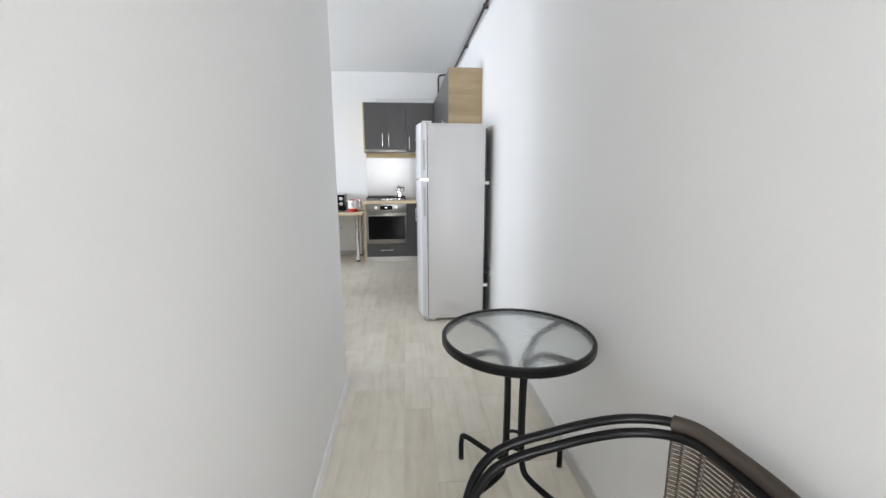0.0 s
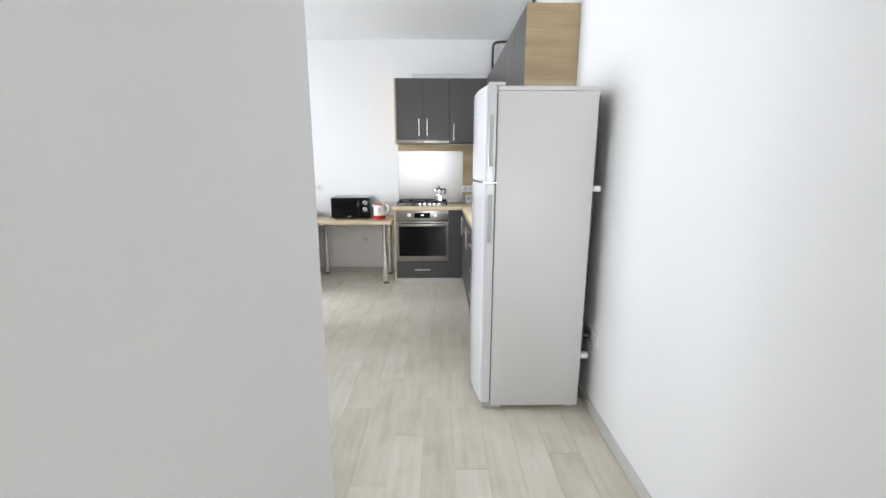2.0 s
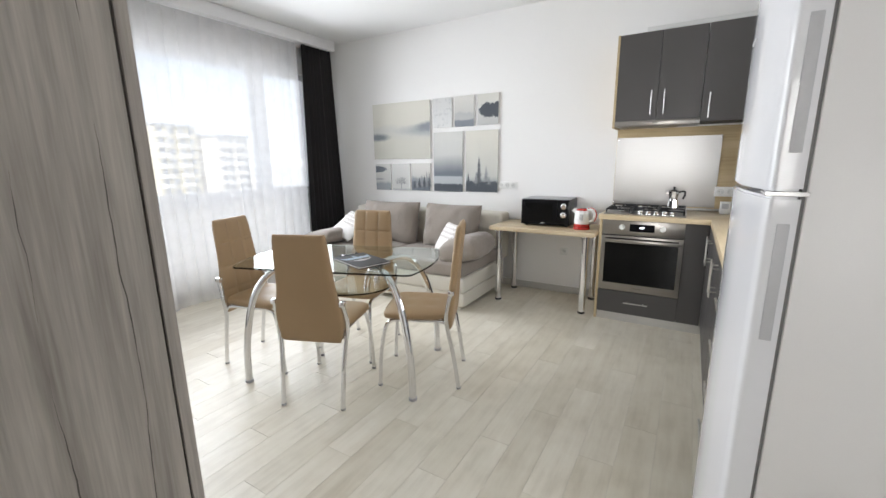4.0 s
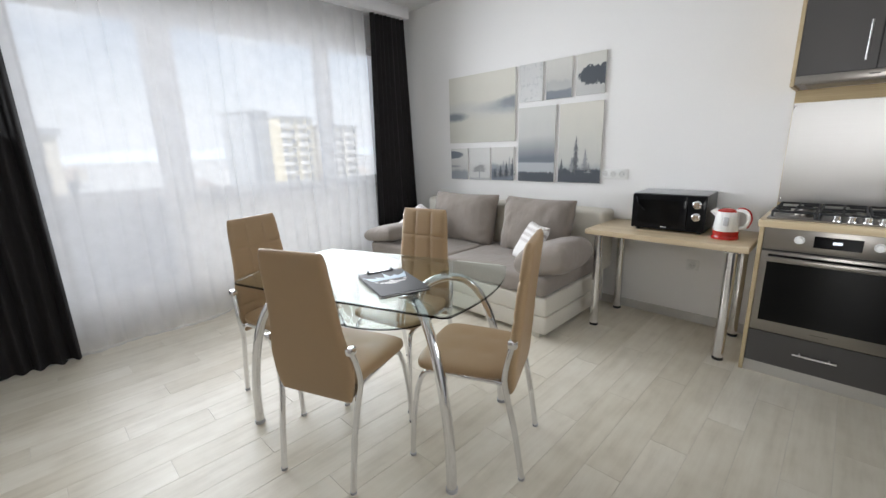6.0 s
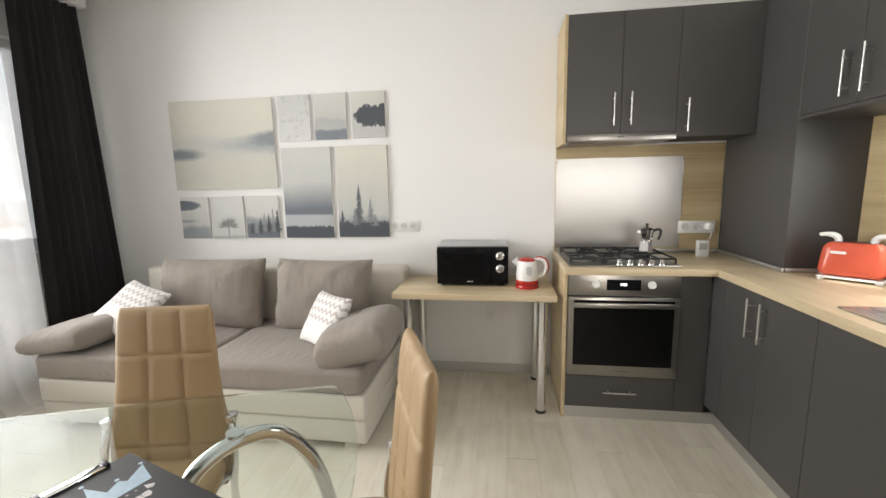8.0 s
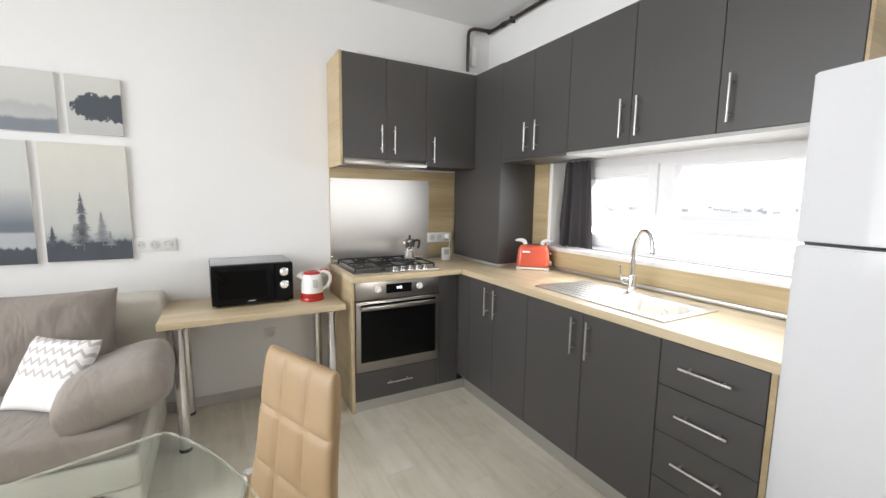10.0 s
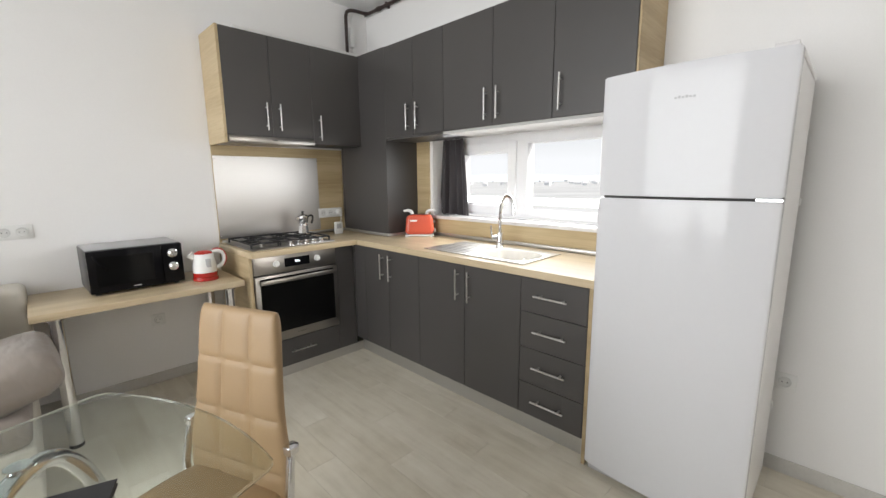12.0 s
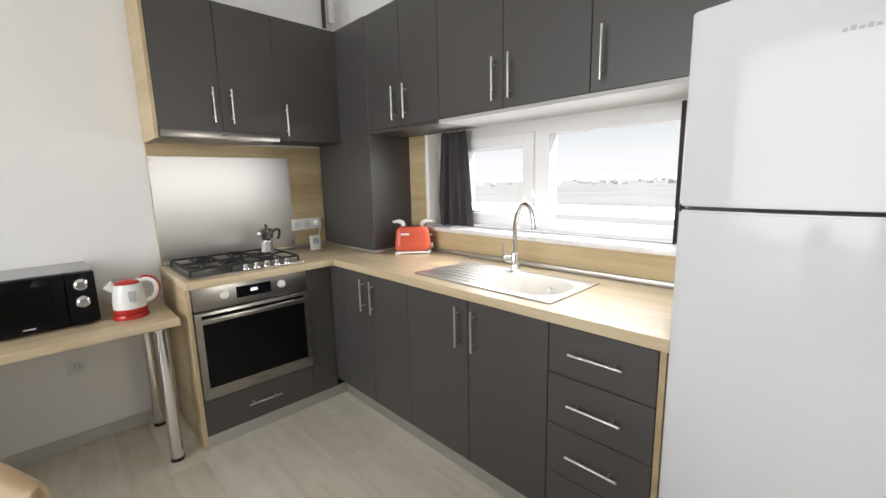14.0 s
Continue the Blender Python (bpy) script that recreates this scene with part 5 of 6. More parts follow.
def canvas(x0, x1, z0, z1, label, mat):
    x0, x1, z0, z1 = -1.945 + 0.978 * (x0 + 1.955), -1.945 + 0.978 * (x1 + 1.955), z0 + 0.007, z1 + 0.005
    c = thing("canvas_print", pose((x0 + x1) / 2, NORTH, z0), label, "picture", "canvas prints")
    w, h = x1 - x0, z1 - z0
    part("edge", box(-w / 2, w / 2, -0.0175, -0.0005, 0, h, 0.002, 1), PAPER, c, smooth=False)
    part("print", box(-w / 2 + 0.001, w / 2 - 0.001, -0.019, -0.0176, 0.001, h - 0.001), mat, c, smooth=False)
    return c


def conifer(c, x, z0, h, w, mat, seed):
    """A printed spruce: a thin trunk with drooping tapered boughs, flat on the canvas."""
    rnd = random.Random(seed)
    q = bmesh.new()
    box(x - w * 0.022, x + w * 0.022, -0.0196, -0.0191, z0, z0 + h, bm=q)
    k = 0.16
    while k < 0.97:
        reach = w * (1.05 - k) ** 0.8 * rnd.uniform(0.45, 0.85)
        for s in (-1, 1):
            r = reach * rnd.uniform(0.6, 1.15)
            z = z0 + h * k
            vs = [q.verts.new(p) for p in ((x, -0.0197, z + h * 0.022), (x + s * r, -0.0197, z - h * 0.03), (x + s * r * 0.5, -0.0197, z - h * 0.028), (x, -0.0197, z - h * 0.012))]
            q.faces.new(vs)
        k += rnd.uniform(0.018, 0.034)
    return part("tree_print", q, mat, c, smooth=False)


canvas(-3.665, -2.815, 1.365, 2.018, "large canvas print of a misty lake", picture("misty_lake", (0.55, 0.54, 0.48), WARM, [(0.62, 0.16, 2.0, 0.14, 0.30, (0.50, 0.51, 0.51))],
       [(1.0, 0.50, 0.62, 0.13, 0.9, 0.5, (0.30, 0.32, 0.34)), (1.02, 0.56, 0.30, 0.10, 0.5, 0.5, (0.24, 0.26, 0.28)), (0.08, 0.40, 0.27, 0.085, 0.6, 0.6, (0.20, 0.22, 0.24))]))
canvas(-2.772, -2.523, 1.70, 2.02, "small canvas print of snowy branches", picture("snow_branches", (0.66, 0.66, 0.65), (0.60, 0.60, 0.59), [], speckle=0.45))
canvas(-2.487, -2.245, 1.70, 2.02, "small canvas print of a hazy mountain", picture("hazy_mountain", (0.50, 0.50, 0.48), (0.62, 0.61, 0.57), [(0.50, 0.3, 3.0, 0.08, 0.5, (0.42, 0.43, 0.43)), (0.24, 0.12, 3.0, 0.05, 0, (0.22, 0.24, 0.27))]))
canvas(-2.205, -1.957, 1.705, 2.02, "small canvas print of trees mirrored in water", picture("mirrored_trees", (0.52, 0.52, 0.51), (0.62, 0.61, 0.56), [],
       [(0.50, 0.47, 0.42, 0.24, 0.08, 1.3, DEEP), (1.0, 0.47, 0.40, 0.26, 0.08, 1.3, DEEP)]))
canvas(-2.772, -2.385, 0.995, 1.655, "tall canvas print of dark fog over a lake", picture("dark_fog", (0.46, 0.47, 0.47), (0.60, 0.60, 0.57), [(0.62, 0.10, 1.5, 0.30, 0, SLATE), (0.27, 0.02, 2.0, 0.02, 0, FOG), (0.14, 0.08, 16.0, 0.02, 0, DEEP)]))
c = canvas(-2.345, -1.955, 1.00, 1.655, "tall canvas print of spruces in fog", picture("spruces", (0.50, 0.51, 0.49), WARM, [(0.26, 0.10, 9.0, 0.10, 0, (0.34, 0.36, 0.37)), (0.19, 0.10, 14.0, 0.03, 0, DEEP)]))
for x, z0, h, w, mt, sd in ((-0.03, 0.06, 0.325, 0.075, PRINT_TREE, 1), (0.055, 0.08, 0.20, 0.065, PRINT_MID, 2), (-0.16, 0.07, 0.13, 0.045, PRINT_DARK, 3), (-0.065, 0.07, 0.14, 0.06, PRINT_MID, 4), (0.09, 0.07, 0.10, 0.05, PRINT_MID, 5)):
    conifer(c, x, z0, h, w, mt, sd)
canvas(-3.655, -3.415, 0.99, 1.312, "small canvas print of a dark headland", picture("headland", (0.50, 0.50, 0.49), (0.62, 0.62, 0.59), [(0.34, 0.20, 3.0, 0.10, 0, (0.30, 0.32, 0.34))],
       [(-0.05, 0.80, 0.85, 0.14, 0.2, 0.7, SLATE), (0.2, 0.42, 0.5, 0.05, 0.6, 0.8, (0.34, 0.35, 0.37))]))
c = canvas(-3.392, -3.115, 0.99, 1.312, "small canvas print of a bare tree in mist", picture("bare_tree", (0.58, 0.58, 0.56), (0.62, 0.62, 0.60), [(0.08, 0.06, 7.0, 0.03, 0, (0.42, 0.43, 0.43))]))
q = bmesh.new()
box(-0.005, 0.005, -0.0196, -0.0191, 0.02, 0.09, bm=q)
rnd = random.Random(5)
for k in range(110):
    a = rnd.uniform(-0.1, math.pi + 0.1)
    r0, r1 = rnd.uniform(0.0, 0.07), rnd.uniform(0.06, 0.11)
    p, d = Vector((0, -0.0197, 0.085)), Vector((math.cos(a), 0, math.sin(a)))
    s = Vector((-d.z, 0, d.x)) * 0.0011
    q.faces.new([q.verts.new(v) for v in (p + d * r0 - s, p + d * r1 * 0.6 - s, p + d * r1, p + d * r1 * 0.6 + s, p + d * r0 + s)])
part("tree_print", q, PRINT_MID, c, smooth=False)
c = canvas(-3.095, -2.825, 0.995, 1.315, "small canvas print of a foggy dark forest", picture("foggy_forest", (0.52, 0.52, 0.50), (0.62, 0.61, 0.58), [(0.52, 0.30, 5.0, 0.10, 0, (0.30, 0.32, 0.34)), (0.36, 0.20, 12.0, 0.05, 0, SLATE)]))
for k in range(7):
    conifer(c, -0.09 + 0.035 * k, 0.02, 0.09 + 0.018 * k + 0.03 * (k % 2), 0.05, PRINT_MID if k % 2 else PRINT_DARK, 20 + k)

# ---------------------------------------------------------------- dining table
ROT = 18.8
tb = thing("dining_table", pose(-2.047, 5.641, 0, 0, 0, ROT), "clear glass dining table on curved chrome legs", "table")
TT = 0.752


def bowed(hx, hy, bow_x, bow_y, n=14, r=0.05):
    """A rectangle whose sides swell outwards and whose corners are eased."""
    out = []
    for side in range(4):
        for k in range(n):
            t = 2 * k / n - 1
            if side == 0:
                out.append((hx + bow_x * (1 - t * t), hy * t))
            elif side == 1:
                out.append((-hx * t, hy + bow_y * (1 - t * t)))
            elif side == 2:
                out.append((-hx - bow_x * (1 - t * t), -hy * t))
            else:
                out.append((hx * t, -hy - bow_y * (1 - t * t)))
    for _ in range(2):
        out = [p for a, b in zip(out, out[1:] + out[:1]) for p in ((a[0] * 0.75 + b[0] * 0.25, a[1] * 0.75 + b[1] * 0.25), (a[0] * 0.25 + b[0] * 0.75, a[1] * 0.25 + b[1] * 0.75))]
    return out


g = part("tabletop", prism(bowed(0.545, 0.350, 0.066, 0.010, 15), TT - 0.010, TT, 0.0025), TABLE_GLASS, tb, "clear greenish glass top with bowed ends")
g.visible_shadow = False
g = part("lower_shelf", prism([(0.30 * math.cos(2 * math.pi * k / 48), 0.21 * math.sin(2 * math.pi * k / 48)) for k in range(48)], 0.560, 0.568, 0.002), TABLE_GLASS, tb, "small oval glass shelf")
g.visible_shadow = False
for sx in (-1, 1):
    for sy in (-1, 1):
        pts = [(sx * 0.535, sy * 0.325, 0.012), (sx * 0.525, sy * 0.318, 0.25), (sx * 0.475, sy * 0.29, 0.52), (sx * 0.395, sy * 0.235, 0.675), (sx * 0.30, sy * 0.16, 0.715), (sx * 0.215, sy * 0.10, 0.675), (sx * 0.185, sy * 0.085, 0.575)]
        lg = part("leg", tube(curve(pts, 9), 0.021, 16), CHROME, tb, "curved chrome tube leg")
        part("foot", lathe([(0.0, 0), (0.024, 0), (0.024, 0.016), (0.0, 0.018)], 18), GREY_PLASTIC, lg).location = (sx * 0.535, sy * 0.325, 0)
        part("glass_mount", lathe([(0.0, 0.732), (0.016, 0.732), (0.024, 0.739), (0.024, 0.7415), (0.0, 0.7415)], 20), CHROME, lg, "chrome disc under the glass").location = (sx * 0.30, sy * 0.16, 0)
        part("shelf_peg", rod((sx * 0.185, sy * 0.085, 0.56), (sx * 0.185, sy * 0.085, 0.60), 0.014, 14), CHROME, lg)

# album on the table
bk = thing("clip_folder", pose(-1.86, 5.60, TT + 0.001, 0, 0, -18.5), "black clip folder with a blue crown on it", "folder")
part("back_cover", box(-0.165, 0.165, -0.108, 0.108, 0.0, 0.003, 0.001, 1), BLACK, bk, smooth=False)
part("pages", box(-0.150, 0.158, -0.103, 0.103, 0.0032, 0.0098), PAPER, bk, smooth=False)
cv = part("front_cover", box(-0.165, 0.165, -0.108, 0.108, 0.010, 0.013, 0.001, 1), COVER, bk, "black cover")
q = bmesh.new()
crown = [(-0.080, 0.0), (-0.098, 0.062), (-0.055, 0.034), (-0.045, 0.048), (-0.014, 0.034), (0.0, 0.092), (0.016, 0.036), (0.044, 0.052), (0.052, 0.036), (0.096, 0.066), (0.080, 0.0)]
q.faces.new([q.verts.new((-y - 0.028, x, 0.0134)) for x, y in crown])
for x, y in ((-0.098, 0.068), (-0.045, 0.055), (0.0, 0.100), (0.044, 0.059), (0.096, 0.073)):
    q.faces.new([q.verts.new((-y - 0.028 + 0.005 * math.cos(a), x + 0.005 * math.sin(a), 0.0134)) for a in (0, 1.05, 2.1, 3.14, 4.2, 5.25)])
part("crown_print", q, PRINT_BLUE, cv, "pale blue crown", False)
q = bmesh.new()
rnd = random.Random(3)
for k in range(9):
    y = -0.066 + 0.0165 * k
    a, b = 0.004 + 0.006 * abs(k - 4) / 4, 0.064 - 0.0022 * (k - 4) ** 2 + rnd.uniform(-0.006, 0.004)
    q.faces.new([q.verts.new(p) for p in ((-0.028 + a, y - 0.006, 0.01338), (-0.028 + b, y - 0.008, 0.01338), (-0.028 + b + 0.005, y + 0.001, 0.01338), (-0.028 + b - 0.002, y + 0.008, 0.01338), (-0.028 + a + 0.01, y + 0.0075, 0.01338))])
part("pale_print", q, PRINT_LIGHT, cv, "pale grey mottled patch", False)
for y0, y1 in ((-0.062, -0.010), (0.012, 0.058)):
    part("dark_print", box(-0.016, 0.004, y0, y1, 0.01345, 0.01350), COVER, cv, smooth=False)
part("clip", box(-0.172, -0.150, -0.055, 0.055, 0.0132, 0.019, 0.003), CHROME, bk, "chrome lever clip")
for y in (-0.057, 0.057):
    part("clip_end", box(-0.174, -0.152, y - 0.006, y + 0.006, 0.0131, 0.022, 0.002), BLACK, bk)


# ---------------------------------------------------------------- dining chairs (face +y; origin between the legs)
def dining_chair(m):
    c = thing("dining_chair", m, "tan leatherette dining chair with chrome legs", "chair", "chairs round the glass table")
    # seat: rounded slab with four dimples
    n = 22
    q = bmesh.new()

    def seat_xy(u, v):
        w = 0.205 - 0.018 * (v < 0) * v * v + 0.012 * v
        k = 1 - 0.10 * (abs(u) ** 6) * (abs(v) ** 6)
        return w * u * k, 0.215 * v * (1 - 0.05 * u * u * (v > 0)) * k

    grid = {}
    for s in (1, -1):
        for i in range(n + 1):
            for j in range(n + 1):
                u, v = math.sin((2 * i / n - 1) * math.pi / 2), math.sin((2 * j / n - 1) * math.pi / 2)
                x, y = seat_xy(u, v)
                edge = max(0.0, (1 - abs(u) ** 8) * (1 - abs(v) ** 8)) ** 0.35
                z = 0.455 + (0.030 * edge + 0.008 * (1 - u * u) * (1 - v * v) if s > 0 else -0.022 * edge)
                if s > 0:
                    for dx in (-0.07, 0.07):
                        for dy in (-0.07, 0.07):
                            z -= 0.011 * math.exp(-((x - dx) ** 2 + (y - dy) ** 2) / 0.0006)
                if s < 0 and (i in (0, n) or j in (0, n)):
                    grid[s, i, j] = grid[1, i, j]
                else:
                    grid[s, i, j] = q.verts.new((x, y, z))
        for i in range(n):
            for j in range(n):
                q.faces.new((grid[s, i, j], grid[s, i + 1, j], grid[s, i + 1, j + 1], grid[s, i, j + 1]))
    part("seat", q, TAN, c, "tan leatherette seat with four dimples")
    # back: tapered upholstered panel, quilted on the front
    q = bmesh.new()
    nx, nz = 36, 96
    grid = {}
    for s in (1, -1):
        for i in range(nx + 1):
            for j in range(nz + 1):
                u, v = math.sin((2 * i / nx - 1) * math.pi / 2), j / nz
                vv = 0.5 - 0.5 * math.cos(math.pi * v)
                z = 0.375 + 0.612 * vv
                half = 0.172 + 0.022 * math.exp(-((z - 0.52) / 0.13) ** 2) - 0.022 * max(0, (z - 0.55) / 0.43)
                edge = max(0.0, (1 - abs(u) ** 10) * (1 - abs(2 * vv - 1) ** 14)) ** 0.4
                lean = -0.192 - 0.058 * ((z - 0.375) / 0.612) ** 1.3
                thick = 0.022 * edge
                x = half * u * (1 - 0.06 * (abs(2 * vv - 1) ** 12) * abs(u) ** 8)
                if s > 0:
                    q_u = min(abs(u - k) for k in (-0.34, 0.34)) * half
                    q_v = min(abs(z - k) for k in (0.525, 0.68, 0.835))
                    thick -= 0.0065 * edge * max(math.exp(-(q_u / 0.007) ** 2), math.exp(-(q_v / 0.007) ** 2))
                if s < 0 and (i in (0, nx) or j in (0, nz)):
                    grid[s, i, j] = grid[1, i, j]
                else:
                    grid[s, i, j] = q.verts.new((x, lean + s * thick, z))
        for i in range(nx):
            for j in range(nz):
                q.faces.new((grid[s, i, j], grid[s, i + 1, j], grid[s, i + 1, j + 1], grid[s, i, j + 1]))
    part("backrest", q, TAN, c, "tall tan leatherette back, quilted in front")
    for sx in (-1, 1):
        lg = part("rear_leg", tube(curve([(sx * 0.178, -0.245, 0.008), (sx * 0.182, -0.215, 0.22), (sx * 0.190, -0.188, 0.36), (sx * 0.205, -0.178, 0.46), (sx * 0.202, -0.190, 0.545), (sx * 0.196, -0.205, 0.60)], 7), 0.0125, 12), CHROME, c, "bent chrome tube leg")
        part("bracket", box(sx * 0.182, sx * 0.212, -0.225, -0.188, 0.592, 0.622, 0.006), CHROME, lg)
        part("foot", lathe([(0.0, 0), (0.013, 0), (0.014, 0.012), (0.0, 0.014)], 12), GREY_PLASTIC, lg).location = (sx * 0.178, -0.245, 0)
        lg = part("front_leg", tube(curve([(sx * 0.195, 0.235, 0.008), (sx * 0.192, 0.222, 0.20), (sx * 0.182, 0.195, 0.36), (sx * 0.172, 0.15, 0.418), (sx * 0.172, 0.0, 0.424), (sx * 0.178, -0.15, 0.424), (sx * 0.190, -0.187, 0.40)], 7), 0.0115, 12), CHROME, c, "bent chrome tube leg")
        part("foot", lathe([(0.0, 0), (0.013, 0), (0.014, 0.012), (0.0, 0.014)], 12), GREY_PLASTIC, lg).location = (sx * 0.195, 0.235, 0)
    part("cross_rail", tube([(-0.172, 0.12, 0.424), (0.172, 0.12, 0.424)], 0.009, 10), CHROME, c)
    part("cross_rail", tube([(-0.18, -0.15, 0.424), (0.18, -0.15, 0.424)], 0.009, 10), CHROME, c)
    return c


def chair_pose(bx, by, turn):
    """The pose of a chair whose back legs stand either side of (bx, by)."""
    a = radians(turn)
    return pose(bx - 0.245 * math.sin(a), by + 0.245 * math.cos(a), 0, 0, 0, turn)


first = dining_chair(chair_pose(-1.88, 5.165, 21.5))
copy_thing(first, chair_pose(-1.334, 5.903, 113))
copy_thing(first, chair_pose(-2.845, 5.405, -75.2))
copy_thing(first, chair_pose(-2.23, 6.155, 192.4))

# ---------------------------------------------------------------- hallway table and chair
rt = thing("bistro_table", pose(0.247, 2.735, 0), "round rippled glass bistro table with black frame", "table")
RH = 0.742
g = part("tabletop", lathe([(0.0, RH - 0.006), (0.276, RH - 0.006), (0.276, RH), (0.0, RH)], 64), RIPPLE_GLASS, rt, "rippled translucent glass top")
g.visible_shadow = False
q = bmesh.new()
prof = [(0.274, -0.029), (0.286, -0.031), (0.291, -0.025), (0.291, -0.002), (0.286, 0.004), (0.276, 0.004), (0.276, -0.007), (0.274, -0.012)]
rings = [[q.verts.new((r * math.cos(2 * math.pi * k / 64), r * math.sin(2 * math.pi * k / 64), RH + z)) for r, z in prof] for k in range(64)]
for k in range(64):
    a, b = rings[k], rings[(k + 1) % 64]
    for j in range(len(prof)):
        q.faces.new((a[j], a[(j + 1) % len(prof)], b[(j + 1) % len(prof)], b[j]))
part("rim", q, BLACK_TUBE, rt, "black metal rim")
for k in range(4):
    a = radians(33 + 90 * k)
    d = Vector((math.cos(a), math.sin(a), 0))
    pts = [d * 0.325 + Vector((0, 0, 0.010)), d * 0.322 + Vector((0, 0, 0.10)), d * 0.29 + Vector((0, 0, 0.135)), d * 0.10 + Vector((0, 0, 0.155)), d * 0.05 + Vector((0, 0, 0.20)), d * 0.042 + Vector((0, 0, 0.35)), d * 0.045 + Vector((0, 0, 0.58)),
           d * 0.065 + Vector((0, 0, 0.64)), d * 0.12 + Vector((0, 0, 0.694)), d * 0.20 + Vector((0, 0, 0.713)), d * 0.278 + Vector((0, 0, 0.719))]
    lg = part("leg", tube(curve(pts, 7), 0.0122, 12), BLACK_TUBE, rt, "black bent tube leg")
    part("foot", lathe([(0.0, 0), (0.013, 0), (0.013, 0.014), (0.0, 0.016)], 12), BLACK, lg).location = d * 0.325
for z in (0.22, 0.30):
    part("ring", tube([(0.036 * math.cos(2 * math.pi * k / 24), 0.036 * math.sin(2 * math.pi * k / 24), z) for k in range(24)], 0.007, 8, closed=True), BLACK_TUBE, rt)

# wicker armchair: faces away from the wall; origin on the floor under the seat (faces +y)
wc = thing("wicker_armchair", pose(0.224, 1.867, 0, 0, 0, 90) @ Matrix.Diagonal((1, 1, 0.975, 1)), "black tube bistro armchair with brown wicker", "chair")


def arch(off, drop=0.0):
    """One of the two parallel tubes: front foot, arm, round the back, arm, front foot."""
    return [(-0.27 + off, 0.275, 0.008), (-0.268 + off, 0.275, 0.30), (-0.272 + off, 0.265, 0.55 - drop), (-0.285 + off, 0.20, 0.695 - drop), (-0.285 + off, 0.04, 0.755 - drop), (-0.278 + off, -0.14, 0.785 - drop), (-0.20 + off * 0.8, -0.258 + off * 0.5, 0.80 - drop), (0, -0.285 + off * 0.7, 0.802 - drop)]


for off, drop in ((0.0, 0.0), (0.024, 0.022)):
    half = arch(off, drop)
    full = half + [(-x, y, z) for x, y, z in reversed(half[:-1])]
    part("tube_frame", tube(curve(full, 7), 0.0115, 12), BLACK_TUBE, wc, "black painted steel tube")
rim = curve([(-0.236, -0.228, 0.797), (-0.18, -0.265, 0.80), (0, -0.285, 0.802), (0.18, -0.265, 0.80), (0.236, -0.228, 0.797)], 10)
part("rim_binding", tube(rim, 0.0185, 12), RATTAN_RIM, wc, "brown wicker binding on the back rim")
for p in rim[::5]:
    foot = Vector((p.x * 0.80, p.y * 0.80 + 0.01, 0.44))
    part("wicker_stake", tube([p, (p + foot) / 2 + Vector((0, -0.012, 0)), foot], 0.0026, 5), RATTAN_RIM, wc)
for k in range(62):
    t = 0.03 + 0.94 * k / 61
    pts = []
    for i, p in enumerate(rim):
        foot = Vector((p.x * 0.80, p.y * 0.80 + 0.01, 0.44))
        w = p.lerp(foot, t) + Vector((0, -0.012 * math.sin(math.pi * t) + 0.0012 * (1 if (i // 5 + k) % 2 else -1), 0))
        pts.append(w)
    part("wicker_strand", tube(pts, 0.0019, 5), RATTAN, wc)
part("seat_ring", tube([(0.235 * math.cos(2 * math.pi * k / 32), 0.225 * math.sin(2 * math.pi * k / 32) + 0.01, 0.43) for k in range(32)], 0.012, 10, closed=True), BLACK_TUBE, wc)
part("seat", lathe([(0.0, 0.418), (0.226, 0.428), (0.228, 0.440), (0.12, 0.432), (0.0, 0.428)], 32), RATTAN, wc, "woven brown wicker seat")
for sx in (-1, 1):
    part("rear_leg", tube(curve([(sx * 0.20, -0.26, 0.008), (sx * 0.19, -0.20, 0.25), (sx * 0.185, -0.15, 0.43)], 6), 0.011, 12), BLACK_TUBE, wc)
    part("seat_rail", tube([(sx * 0.268, 0.262, 0.42), (sx * 0.215, 0.08, 0.43), (sx * 0.186, -0.15, 0.43)], 0.010, 10), BLACK_TUBE, wc)

# ---------------------------------------------------------------- wardrobe beside the hallway
wd = thing("wardrobe", pose(-1.45, SOUTH + 0.012, 0), "tall wardrobe with grey weathered oak side", "wardrobe")
for x0, x1 in ((0.515, 0.535), (-0.535, -0.515)):
    part("side_panel", box(x0, x1, 0.0, 0.476, 0.0, 2.35, 0.001, 1), GREY_OAK, wd, "grey weathered oak décor panel", False)
part("body", box(-0.514, 0.514, 0.002, 0.472, 0.06, 2.345), GREY_INNER, wd, smooth=False)
# Dark strip added in the gap to stand for its shadow.
part("door_gap_shade", box(-0.531, 0.531, 0.4762, 0.4800, 0.02, 2.345), GAP_SHADE, wd, "dark strip put in for the shadow behind the doors", False)
for x0, x1 in ((-0.535, -0.001), (0.001, 0.535)):
    d = part("door", box(x0, x1, 0.4802, 0.4995, 0.03, 2.35, 0.001, 1), GREY_OAK, wd, smooth=False)
    bar_handle(d, -0.04 if x1 < 0.1 else 0.04, 0.4995, 1.1, 0.19, "z", (0, 1, 0))

# ---------------------------------------------------------------- the town outside
def far(name, col, vary=0.15, coarse=0.05):
    return surface(name, col, 0.9, vary=vary, coarse=coarse, fine=0.6, relief=0)


